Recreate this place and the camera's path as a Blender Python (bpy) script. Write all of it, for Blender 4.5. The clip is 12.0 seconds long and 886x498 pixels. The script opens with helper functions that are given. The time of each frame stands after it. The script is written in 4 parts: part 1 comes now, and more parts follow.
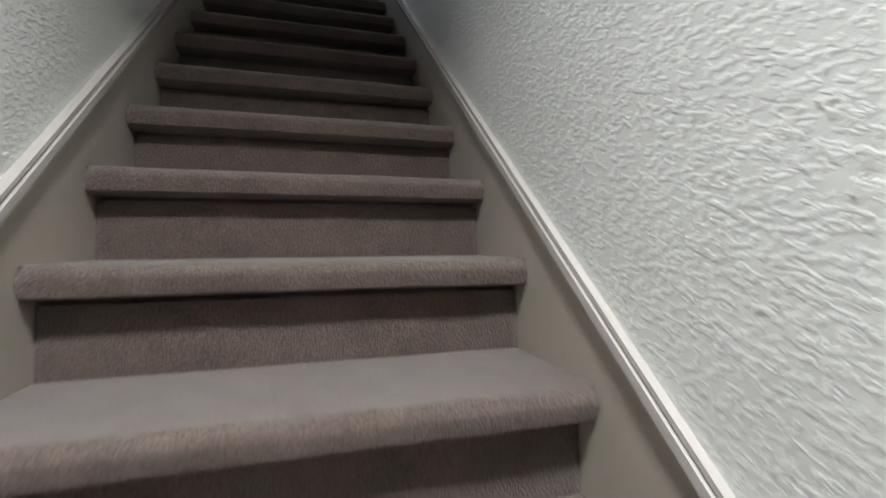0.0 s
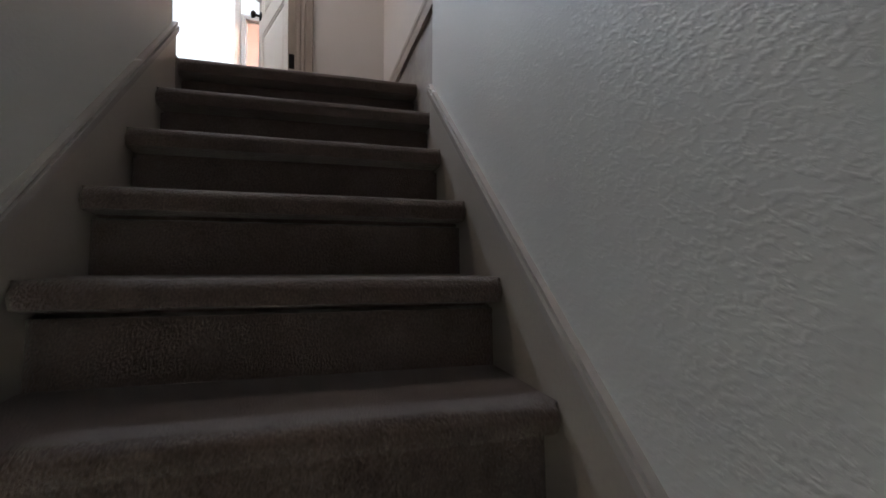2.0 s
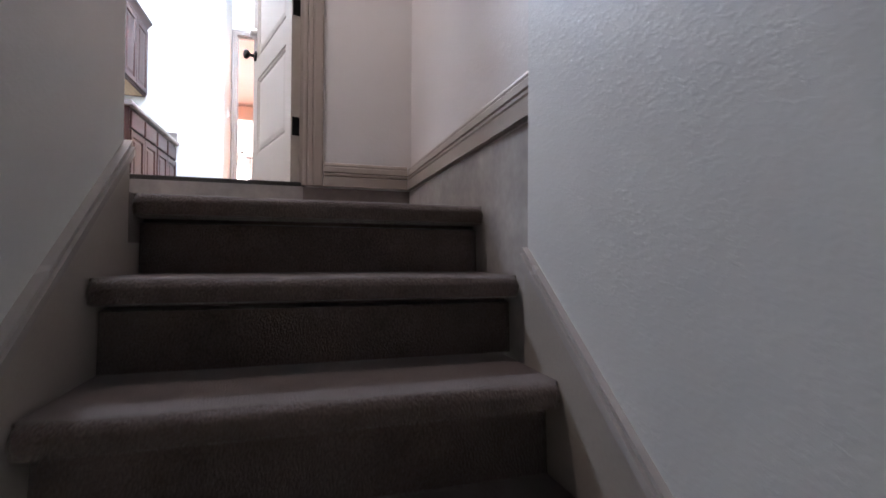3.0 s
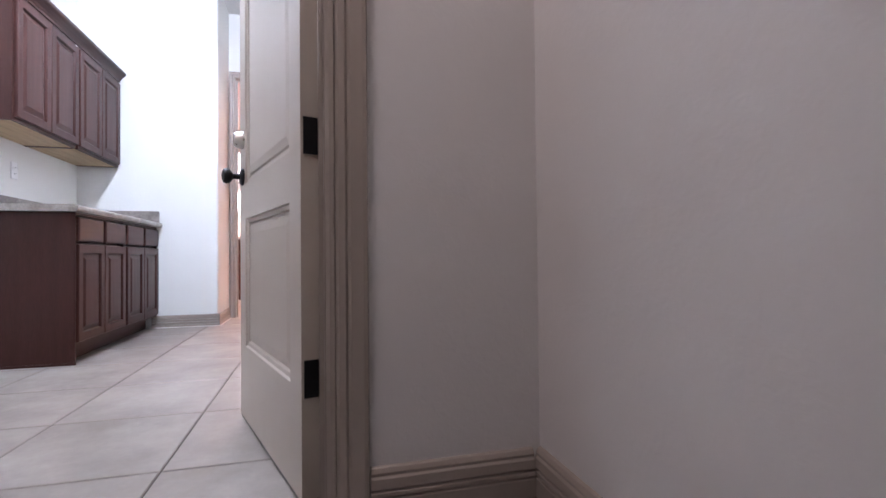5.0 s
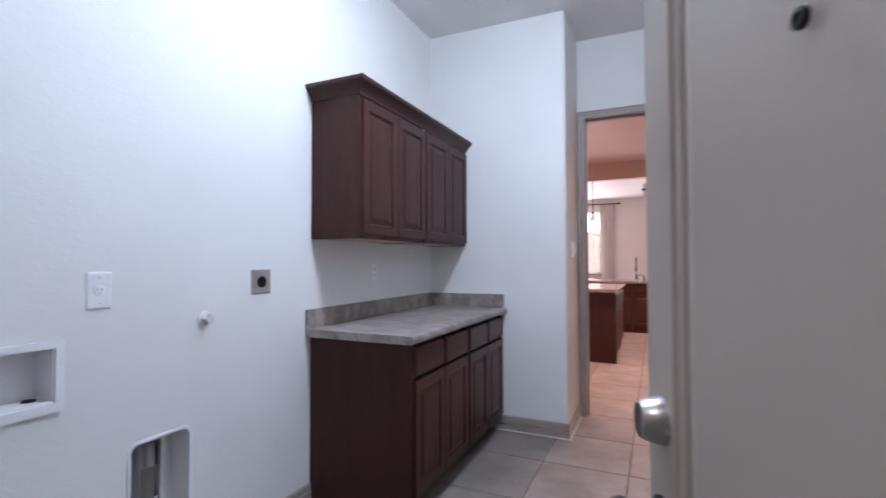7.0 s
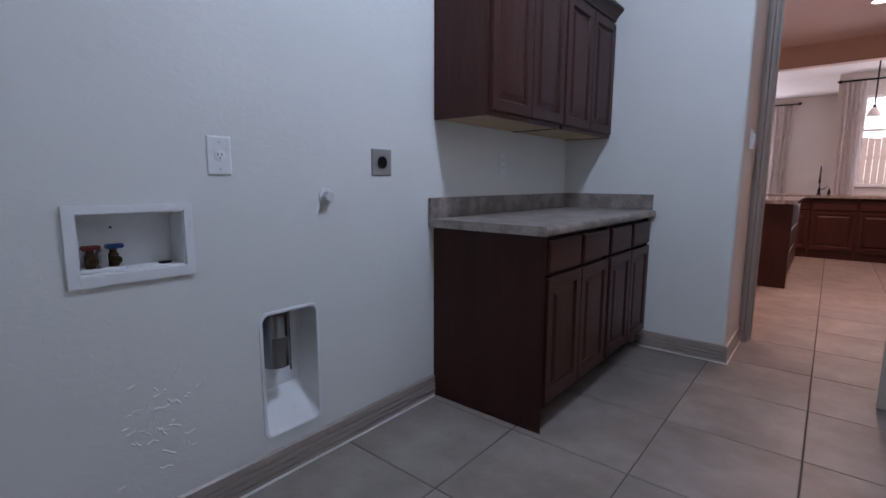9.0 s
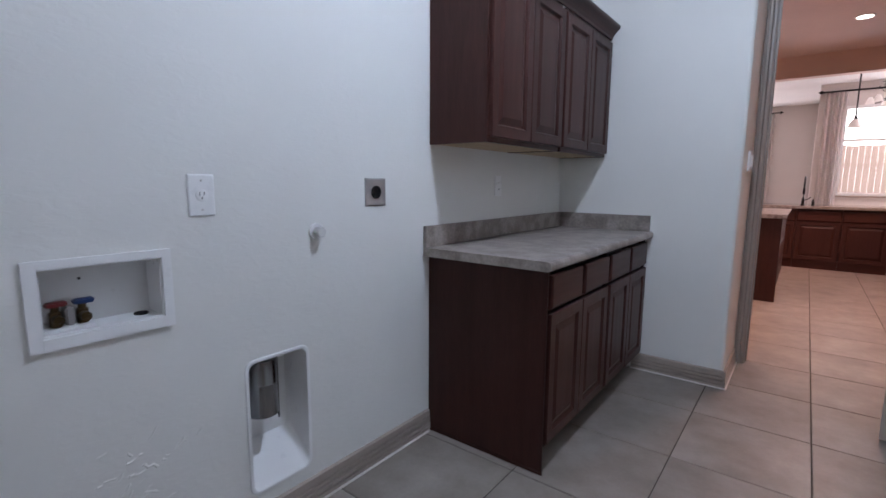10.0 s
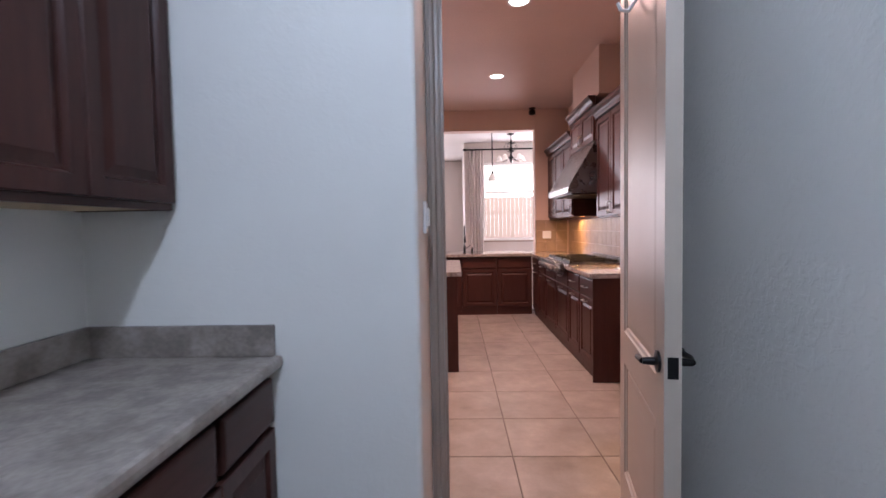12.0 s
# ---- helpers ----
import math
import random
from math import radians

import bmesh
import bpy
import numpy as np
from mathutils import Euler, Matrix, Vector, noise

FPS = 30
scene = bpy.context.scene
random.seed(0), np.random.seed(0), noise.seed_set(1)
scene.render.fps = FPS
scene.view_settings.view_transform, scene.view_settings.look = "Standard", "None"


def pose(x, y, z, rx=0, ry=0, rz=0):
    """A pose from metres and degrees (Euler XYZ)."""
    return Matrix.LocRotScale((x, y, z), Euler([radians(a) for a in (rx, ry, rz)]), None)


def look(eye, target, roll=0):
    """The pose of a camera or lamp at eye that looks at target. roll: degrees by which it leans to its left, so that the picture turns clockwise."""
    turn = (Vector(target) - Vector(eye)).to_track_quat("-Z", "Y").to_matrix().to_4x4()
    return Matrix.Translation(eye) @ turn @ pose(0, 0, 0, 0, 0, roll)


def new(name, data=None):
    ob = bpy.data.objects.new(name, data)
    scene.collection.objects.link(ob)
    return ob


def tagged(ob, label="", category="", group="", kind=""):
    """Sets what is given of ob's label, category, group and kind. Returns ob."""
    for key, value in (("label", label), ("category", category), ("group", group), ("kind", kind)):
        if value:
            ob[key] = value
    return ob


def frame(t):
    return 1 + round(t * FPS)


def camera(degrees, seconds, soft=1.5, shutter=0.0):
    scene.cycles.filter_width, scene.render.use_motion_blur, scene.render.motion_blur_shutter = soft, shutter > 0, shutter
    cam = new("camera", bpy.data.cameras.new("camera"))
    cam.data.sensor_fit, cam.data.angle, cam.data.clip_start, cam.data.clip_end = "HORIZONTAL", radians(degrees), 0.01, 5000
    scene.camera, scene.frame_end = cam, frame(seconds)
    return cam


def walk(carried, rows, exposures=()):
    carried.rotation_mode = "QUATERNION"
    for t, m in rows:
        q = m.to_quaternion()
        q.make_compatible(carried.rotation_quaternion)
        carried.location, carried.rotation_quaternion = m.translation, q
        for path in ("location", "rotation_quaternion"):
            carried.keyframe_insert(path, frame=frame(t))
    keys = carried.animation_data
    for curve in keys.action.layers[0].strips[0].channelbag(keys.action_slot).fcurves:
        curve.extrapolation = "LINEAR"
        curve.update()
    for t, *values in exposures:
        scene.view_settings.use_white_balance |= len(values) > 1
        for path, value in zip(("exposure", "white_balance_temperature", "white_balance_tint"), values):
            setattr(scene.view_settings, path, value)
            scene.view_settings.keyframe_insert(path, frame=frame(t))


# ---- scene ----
cam = camera(86.9, 12.0, soft=1.5, shutter=0.2)
PATH = [
    (0, (2.004, -8.077, -2.309), (2.573, -6.160, -2.336), -0.3),
    (0.3, (2.045, -7.781, -2.122), (2.568, -5.850, -2.121), -0.3),
    (0.5, (2.079, -7.620, -2.012), (2.594, -5.687, -2.002), -0.6),
    (0.7, (2.107, -7.465, -1.832), (2.592, -5.524, -1.832), -0.8),
    (1, (2.059, -7.247, -1.605), (2.577, -5.316, -1.563), -0.5),
    (1.5, (1.982, -6.816, -1.196), (2.522, -4.890, -1.158), 0.3),
    (2, (2.052, -6.416, -0.933), (2.598, -4.493, -0.880), 0.2),
    (2.5, (2.021, -6.144, -0.667), (2.572, -4.222, -0.615), 0.1),
    (3, (1.969, -5.800, -0.331), (2.542, -3.884, -0.300), 0.3),
    (3.5, (2.007, -5.493, -0.157), (2.597, -3.583, -0.106), 0.6),
    (3.7, (2.015, -5.388, -0.051), (2.618, -3.483, 0.007), 0.7),
    (4.9, (1.945, -4.660, 0.580), (2.465, -2.740, 0.612), -0.5),
    (5.3, (1.919, -4.391, 0.672), (2.427, -2.458, 0.700), -1.0),
    (5.5, (1.880, -4.314, 0.765), (2.299, -2.359, 0.797), -0.9),
    (6, (1.815, -3.947, 0.938), (1.876, -1.948, 0.990), -0.4),
    (6.5, (1.741, -3.697, 1.192), (1.583, -1.703, 1.242), -0.9),
    (7, (1.671, -3.433, 1.268), (0.844, -1.613, 1.320), -0.1),
    (7.2, (1.615, -3.366, 1.263), (0.608, -1.642, 1.323), 0.0),
    (8.8, (1.512, -3.212, 1.100), (0.257, -1.670, 0.900), 0.2),
    (9, (1.503, -3.206, 1.097), (0.244, -1.680, 0.809), 0.2),
    (9.5, (1.440, -3.207, 1.155), (0.184, -1.689, 0.813), 0.3),
    (10, (1.388, -3.147, 1.215), (0.178, -1.579, 0.933), 0.4),
    (10.5, (1.317, -2.896, 1.259), (0.259, -1.203, 1.135), 0.2),
    (10.9, (1.261, -2.641, 1.396), (0.361, -0.856, 1.301), 0.3),
    (11, (1.256, -2.575, 1.394), (0.378, -0.780, 1.309), -0.0),
    (11.3, (1.199, -2.317, 1.369), (0.506, -0.442, 1.272), 0.2),
    (11.6, (1.176, -1.986, 1.370), (0.848, -0.014, 1.269), -0.5),
    (12, (1.204, -1.480, 1.317), (1.151, 0.517, 1.225), -1.0),
]
EXPOSURES = [(0, 1.1, 6400, 11), (0.5, 1.45, 6400, 11), (1.0, 2.05, 6500, 11), (1.5, 2.1, 6750, 9), (2.0, 2.28, 6750, 8), (2.5, 2.42, 6550, 11), (3.0, 2.6, 6350, 14),
             (3.7, 2.65, 6250, 16), (5.4, 1.52, 6350, 18), (6.0, 1.25, 6250, 19), (6.5, 1.05, 6150, 17), (7.2, 0.53, 6150, 16), (8.8, -0.2, 6000, 16), (9.5, -0.08, 6100, 15),
             (10.0, 0.17, 6250, 14), (10.5, 0.13, 6300, 15), (12, 0.36, 6100, 14)]
walk(cam, [(t, look(eye, target, roll)) for t, eye, target, roll in PATH], EXPOSURES)

# ---- world and lights ----
SUN_EL, SUN_ROT = radians(36), radians(205)
world = bpy.data.worlds.new("sky")
world.use_nodes = True
scene.world = world
wn = world.node_tree.nodes
sky = wn.new("ShaderNodeTexSky")
sky.sky_type, sky.sun_disc, sky.sun_elevation, sky.sun_rotation = "NISHITA", False, SUN_EL, SUN_ROT
world.node_tree.links.new(sky.outputs[0], wn["Background"].inputs[0])
sky.dust_density = 4.0
wn["Background"].inputs[1].default_value = 0.15


def lamp(name, kind, power, colour, m, size=0.1, size_y=None, angle=None, shape=None, spread=None):
    data = bpy.data.lights.new(name, kind)
    data.energy, data.color = power, colour
    if kind == "AREA":
        data.shape = shape or ("RECTANGLE" if size_y else "DISK")
        data.size = size
        if size_y:
            data.size_y = size_y
        if spread:
            data.spread = radians(spread)
    if kind == "POINT":
        data.shadow_soft_size = size
    if kind == "SUN":
        data.angle = radians(angle)
    ob = new(name, data)
    ob.matrix_world = m
    return ob


# the sun stands behind the house and shines on the garden fence
lamp("sun", "SUN", 5.0, (1.0, 0.94, 0.88), look((0, 0, 0), (0.34, 0.73, -0.59)), angle=0.5)
# ceiling bulb of the laundry room
lamp("laundry_lamp", "POINT", 36, (0.685, 0.80, 1.0), pose(1.14, -1.78, 2.93), size=0.09)
lamp("laundry_lamp_lens", "AREA", 12.5, (0.685, 0.80, 1.0), look((1.14, -1.78, 2.90), (1.14, -1.78, 0)), size=0.2)
# lamp of the lower hall, and an unseen fill light added to brighten the landing
lamp("hall_lamp", "AREA", 24, (0.93, 0.975, 0.965), look((2.0, -8.4, -0.70), (2.0, -8.4, -3)), size=0.3, spread=128)
lamp("landing_fill", "AREA", 5.2, (1.0, 0.91, 0.92), look((1.42, -3.98, 3.03), (1.42, -3.99, 0)), size=0.3)
# daylight in the window openings of the nook and the living room
lamp("nook_daylight", "AREA", 125, (1.0, 0.90, 0.96), look((3.55, 8.56, 1.85), (3.2, 4, 1.5)), size=1.05, size_y=1.55)
lamp("living_room_daylight", "AREA", 100, (1.0, 0.90, 0.96), look((-0.78, 11.16, 1.85), (-0.5, 6, 1.5)), size=1.0, size_y=1.7)
# recessed lamps of the kitchen
for lx, ly in ((1.725, 4.17), (1.738, 2.325), (-0.2, 2.325), (-0.2, 4.17)):
    lamp("recessed_lamp_light", "AREA", 30, (1.0, 0.61, 0.50), look((lx, ly, 3.085), (lx, ly, 0)), size=0.12, spread=140)
# lamps under the kitchen wall cabinets
for ly in (2.88, 5.0):
    lamp("undercabinet_light", "AREA", 9, (1.0, 0.5, 0.17), look((2.80, ly, 1.375), (2.9, ly, 0)), size=0.06, size_y=0.6)

# ---- materials ----


def mat(name, colour, rough=0.5, metal=0.0, vary=0.12, scale=8.0, grain=0.0, grain_scale=120.0, bump=0.0, bump_scale=200.0,
        stretch=(1, 1, 1), second=None, mix_scale=3.0, mix_width=0.25, random_amount=0.0, spec=0.5, bump_distance=0.002, coat=0.0, emit=0.0,
        sheen=0.0, island=False, detail=6.0):
    m = bpy.data.materials.new(name)
    m.use_nodes = True
    n, ln = m.node_tree.nodes, m.node_tree.links
    b = n["Principled BSDF"]
    b.inputs["Roughness"].default_value, b.inputs["Metallic"].default_value = rough, metal
    b.inputs["Specular IOR Level"].default_value = spec
    b.inputs["Coat Weight"].default_value, b.inputs["Coat Roughness"].default_value = coat, 0.12
    b.inputs["Sheen Weight"].default_value = sheen
    tc = n.new("ShaderNodeTexCoord")
    mp = n.new("ShaderNodeMapping")
    mp.inputs["Scale"].default_value = stretch
    ln.new(tc.outputs["Object"], mp.inputs["Vector"])
    vec = mp.outputs[0]
    if random_amount:
        info = n.new("ShaderNodeObjectInfo")
        add = n.new("ShaderNodeVectorMath")
        add.operation = "MULTIPLY_ADD"
        cmb = n.new("ShaderNodeCombineXYZ")
        for i in range(3):
            ln.new(info.outputs["Random"], cmb.inputs[i])
        ln.new(cmb.outputs[0], add.inputs[0])
        add.inputs[1].default_value = (37.0, 19.0, 53.0)
        ln.new(vec, add.inputs[2])
        vec = add.outputs[0]

    def tex(s, d=6.0):
        t = n.new("ShaderNodeTexNoise")
        t.inputs["Scale"].default_value, t.inputs["Detail"].default_value = s, d
        ln.new(vec, t.inputs["Vector"])
        return t.outputs["Fac"]

    def ramp(src, lo, hi, a, c):
        r = n.new("ShaderNodeValToRGB")
        r.color_ramp.elements[0].position, r.color_ramp.elements[1].position = lo, hi
        r.color_ramp.elements[0].color, r.color_ramp.elements[1].color = (*a, 1), (*c, 1)
        ln.new(src, r.inputs[0])
        return r.outputs[0]

    def mixed(kind, f, a, c):
        x = n.new("ShaderNodeMix")
        x.data_type, x.blend_type = "RGBA", kind
        x.inputs["Factor"].default_value = f
        ln.new(a, x.inputs["A"])
        ln.new(c, x.inputs["B"])
        return x.outputs["Result"]

    lo = tuple(max(0, c * (1 - vary)) for c in colour)
    hi = tuple(min(1, c * (1 + vary)) for c in colour)
    if second:
        col = ramp(tex(mix_scale, detail), 0.5 - mix_width / 2, 0.5 + mix_width / 2, colour, second)
        col = mixed("MULTIPLY", 1.0, col, ramp(tex(scale), 0.3, 0.7, (1 - vary,) * 3, (1, 1, 1)))
    else:
        col = ramp(tex(scale), 0.3, 0.7, lo, hi)
    if grain:
        col = mixed("MULTIPLY", 1.0, col, ramp(tex(grain_scale, 3.0), 0.35, 0.65, (1 - grain,) * 3, (1, 1, 1)))
    if random_amount:
        col = mixed("MULTIPLY", 1.0, col, ramp(info.outputs["Random"], 0, 1, (1 - random_amount,) * 3, (1, 1, 1)))
    ln.new(col, b.inputs["Base Color"])
    rr = n.new("ShaderNodeMapRange")
    rr.inputs["To Min"].default_value, rr.inputs["To Max"].default_value = max(0.02, rough - 0.08), min(1, rough + 0.08)
    ln.new(tex(scale * 2.3), rr.inputs["Value"])
    ln.new(rr.outputs[0], b.inputs["Roughness"])
    if bump:
        bp = n.new("ShaderNodeBump")
        bp.inputs["Strength"].default_value, bp.inputs["Distance"].default_value = bump, bump_distance
        ln.new(tex(bump_scale, 4.0), bp.inputs["Height"])
        ln.new(bp.outputs[0], b.inputs["Normal"])
    if emit:
        ln.new(col, b.inputs["Emission Color"])
        b.inputs["Emission Strength"].default_value = emit
    return m


def knockdown(name, colour, strength, scale=26.0, stretch=(1, 1, 1), rough=0.6, spec=0.35, distance=0.004):
    """Wall paint over a knocked-down plaster texture: raised islands with flat tops, and a fine roller nap."""
    m = mat(name, colour, rough, vary=0.035, scale=1.3, spec=spec)
    n, ln = m.node_tree.nodes, m.node_tree.links
    tc = n.new("ShaderNodeTexCoord")
    mp = n.new("ShaderNodeMapping")
    mp.inputs["Scale"].default_value = stretch
    ln.new(tc.outputs["Object"], mp.inputs["Vector"])
    big, fine = n.new("ShaderNodeTexNoise"), n.new("ShaderNodeTexNoise")
    big.inputs["Scale"].default_value, big.inputs["Detail"].default_value, big.inputs["Distortion"].default_value = scale, 3.0, 0.6
    fine.inputs["Scale"].default_value, fine.inputs["Detail"].default_value = scale * 7, 2.0
    cut = n.new("ShaderNodeMapRange")
    cut.interpolation_type = "SMOOTHSTEP"
    cut.inputs["From Min"].default_value, cut.inputs["From Max"].default_value = 0.46, 0.62
    add = n.new("ShaderNodeMath")
    add.operation = "MULTIPLY_ADD"
    add.inputs[1].default_value = 0.22
    bp = n.new("ShaderNodeBump")
    bp.inputs["Strength"].default_value, bp.inputs["Distance"].default_value = strength, distance
    for t in (big, fine):
        ln.new(mp.outputs[0], t.inputs["Vector"])
    ln.new(big.outputs["Fac"], cut.inputs["Value"])
    ln.new(fine.outputs["Fac"], add.inputs[0])
    ln.new(cut.outputs[0], add.inputs[2])
    ln.new(add.outputs[0], bp.inputs["Height"])
    ln.new(bp.outputs[0], n["Principled BSDF"].inputs["Normal"])
    return m


def wood(name, colour, dark, along="z", rough=0.36, coat=0.0):
    """Stained wood with grain along one axis."""
    st = {"x": (1.2, 14, 14), "y": (14, 1.2, 14), "z": (14, 14, 1.2)}[along]
    return mat(name, colour, rough, vary=0.14, scale=0.9, stretch=st, second=dark, mix_scale=2.4, mix_width=0.75, grain=0.16,
               grain_scale=16, bump=0.12, bump_scale=20, coat=coat, spec=0.2, random_amount=0.16, bump_distance=0.001)


WALL = knockdown("laundry_wall_paint", (0.74, 0.735, 0.70), 0.095, scale=44, stretch=(1, 0.6, 1.2), distance=0.003)
EASTWALL = knockdown("laundry_east_wall_paint", (0.74, 0.735, 0.70), 0.3, scale=42, distance=0.004)
STAIRWALL = knockdown("stair_wall_paint", (0.6, 0.595, 0.573), 0.2, scale=84, stretch=(1, 0.75, 1.4), rough=0.48, spec=0.4, distance=0.0036)
# the texture coat of the stair walls is heavy at the bottom and thin near the landing
sn, sl_ = STAIRWALL.node_tree.nodes, STAIRWALL.node_tree.links
sxyz, smr = sn.new("ShaderNodeSeparateXYZ"), sn.new("ShaderNodeMapRange")
smr.inputs["From Min"].default_value, smr.inputs["From Max"].default_value = -7.0, -5.7
smr.inputs["To Min"].default_value, smr.inputs["To Max"].default_value = 0.45, 0.10
sl_.new(sn.new("ShaderNodeTexCoord").outputs["Object"], sxyz.inputs[0])
sl_.new(sxyz.outputs["Y"], smr.inputs["Value"])
sl_.new(smr.outputs[0], next(q for q in sn if q.type == "BUMP").inputs["Strength"])
LANDWALL = knockdown("landing_wall_paint", (0.66, 0.625, 0.60), 0.07, scale=60)
KWALL = knockdown("kitchen_wall_paint", (0.60, 0.46, 0.39), 0.2)
NOOKWALL = knockdown("nook_wall_paint", (0.64, 0.60, 0.57), 0.2)
CEIL = knockdown("ceiling_paint", (0.74, 0.73, 0.71), 0.4, scale=34)
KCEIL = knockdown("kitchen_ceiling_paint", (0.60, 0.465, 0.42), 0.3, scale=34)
TRIM = mat("trim_paint", (0.335, 0.28, 0.24), 0.35, vary=0.05, scale=4, bump=0.08, bump_scale=60)
CAPTRIM = mat("skirt_cap_paint", (0.44, 0.405, 0.38), 0.24, vary=0.05, scale=4)
CAULK = mat("pale_caulk", (0.62, 0.58, 0.54), 0.5, vary=0.08, scale=12)
SKIRT = mat("skirt_paint", (0.35, 0.307, 0.265), 0.42, vary=0.07, scale=3, grain=0.05, bump=0.12, bump_scale=70)
DOORPAINT = mat("door_paint", (0.475, 0.41, 0.345), 0.38, vary=0.03, scale=2, bump=0.04, bump_scale=240)
# bare brown landing board, and the painted shade in the skirt cap grooves
DARKBOARD_SHADE = mat("unpainted_board_and_groove_shade", (0.185, 0.150, 0.132), 0.75, vary=0.2, scale=6, grain=0.1, grain_scale=40, bump=0.15, bump_scale=60)
RAWBOARD = mat("bare_board", (0.34, 0.31, 0.285), 0.7, vary=0.24, scale=7, grain=0.10, grain_scale=40, bump=0.15, bump_scale=60)
CARPET = mat("taupe_carpet", (0.141, 0.103, 0.089), 0.95, vary=0.16, scale=14, grain=0.42, grain_scale=230, bump=1.0, bump_scale=230,
             spec=0.1, bump_distance=0.006, sheen=0.3)
TILE = mat("beige_floor_tile", (0.34, 0.295, 0.26), 0.4, vary=0.16, scale=11, second=(0.21, 0.178, 0.15), mix_scale=3.6, mix_width=0.42,
           grain=0.06, grain_scale=60, random_amount=0.10, spec=0.5)
GROUT = mat("grout", (0.085, 0.07, 0.058), 0.9, vary=0.2, scale=12, bump=0.4, bump_scale=160)
CHERRY = wood("cherry_cabinet_upright", (0.074, 0.0275, 0.0215), (0.046, 0.0162, 0.0128), "z")
CHERRY_Y = wood("cherry_cabinet_level", (0.074, 0.0275, 0.0215), (0.046, 0.0162, 0.0128), "y")
CHERRY_X = wood("cherry_cabinet_cross", (0.074, 0.0275, 0.0215), (0.046, 0.0162, 0.0128), "x")
# near-black stand-in for the shade in the gaps between cabinet fronts
GAPSHADE = mat("cabinet_gap_shade", (0.018, 0.010, 0.008), 0.8, vary=0.1)
BARE = mat("bare_plywood", (0.50, 0.37, 0.22), 0.6, vary=0.15, scale=3, stretch=(10, 1, 10), grain=0.15, grain_scale=30)
LAMINATE = mat("grey_laminate", (0.375, 0.325, 0.29), 0.40, vary=0.14, scale=40, second=(0.25, 0.213, 0.188), mix_scale=13, mix_width=0.22, detail=2.5,
               grain=0.2, grain_scale=90, spec=0.35)
GRANITE = mat("pale_granite", (0.50, 0.46, 0.44), 0.07, vary=0.3, scale=60, second=(0.24, 0.20, 0.18), mix_scale=30, mix_width=0.3, grain=0.4,
              grain_scale=150, coat=0.3)
BLACK = mat("black_metal", (0.012, 0.012, 0.013), 0.35, 0.6, vary=0.2)
NICKEL = mat("satin_nickel", (0.55, 0.53, 0.50), 0.3, 1.0, vary=0.06, scale=30)
STEEL = mat("brushed_steel", (0.18, 0.172, 0.17), 0.28, 1.0, vary=0.08, scale=6, stretch=(1, 20, 1))
# upright colour streaks paint the bands of reflected light on the duct pipe
GALV = mat("galvanised_duct", (0.34, 0.345, 0.35), 0.24, 1.0, vary=0.3, scale=5, stretch=(6, 6, 0.6))
WHITE = mat("white_plastic", (0.80, 0.80, 0.79), 0.3, vary=0.02)
OFFWHITE = mat("grey_white_plastic", (0.60, 0.59, 0.57), 0.4, vary=0.06, scale=20)
GREYPLATE = mat("grey_plate", (0.40, 0.385, 0.37), 0.38, 0.6, vary=0.06)
DARKHOLE = mat("dark_slot", (0.01, 0.01, 0.01), 0.7)
RED = mat("red_plastic", (0.13, 0.012, 0.012), 0.4, vary=0.1)
BLUE = mat("blue_plastic", (0.012, 0.04, 0.14), 0.4, vary=0.1)
BRASS = mat("brass", (0.10, 0.07, 0.035), 0.4, 1.0, vary=0.15, scale=40)
CURTAIN = mat("linen_curtain", (0.84, 0.80, 0.78), 0.9, vary=0.08, scale=6, grain=0.15, grain_scale=300, bump=0.2, bump_scale=300)
tr = CURTAIN.node_tree.nodes.new("ShaderNodeBsdfTranslucent")
tr.inputs[0].default_value = (0.84, 0.79, 0.76, 1)
cm = CURTAIN.node_tree.nodes.new("ShaderNodeMixShader")
cm.inputs[0].default_value = 0.45
CURTAIN.node_tree.links.new(CURTAIN.node_tree.nodes["Principled BSDF"].outputs[0], cm.inputs[1])
CURTAIN.node_tree.links.new(tr.outputs[0], cm.inputs[2])
CURTAIN.node_tree.links.new(cm.outputs[0], CURTAIN.node_tree.nodes["Material Output"].inputs[0])
SPLASH = mat("stone_backsplash_tile", (0.42, 0.31, 0.21), 0.4, vary=0.15, scale=14, second=(0.30, 0.21, 0.14), mix_scale=8, mix_width=0.5,
             random_amount=0.15, bump=0.1, bump_scale=60)
LAMPGLOW = mat("lamp_diffuser", (1.0, 0.93, 0.85), 0.5, vary=0.0, emit=9.0)
GLASSSHADE = mat("opal_glass_shade", (0.85, 0.82, 0.78), 0.3, vary=0.02, emit=0.06)
COOLGLOW = mat("cool_lamp_diffuser", (0.85, 0.93, 1.0), 0.5, vary=0.0, emit=3.0)
FENCE = wood("weathered_fence_board", (0.66, 0.49, 0.45), (0.55, 0.40, 0.36), "z", rough=0.85, coat=0.0)
GRASS = mat("lawn", (0.06, 0.09, 0.025), 0.95, vary=0.4, scale=9, grain=0.5, grain_scale=60, bump=0.6, bump_scale=90)
BACKDROP = mat("bright_hazy_sky", (1.0, 0.95, 0.95), 1.0, vary=0.03, scale=0.05, emit=2.1)
THRESH = mat("dark_threshold", (0.05, 0.045, 0.04), 0.4, 0.4, vary=0.2)
GLASS = bpy.data.materials.new("window_glass")
GLASS.use_nodes = True
gb = GLASS.node_tree.nodes["Principled BSDF"]
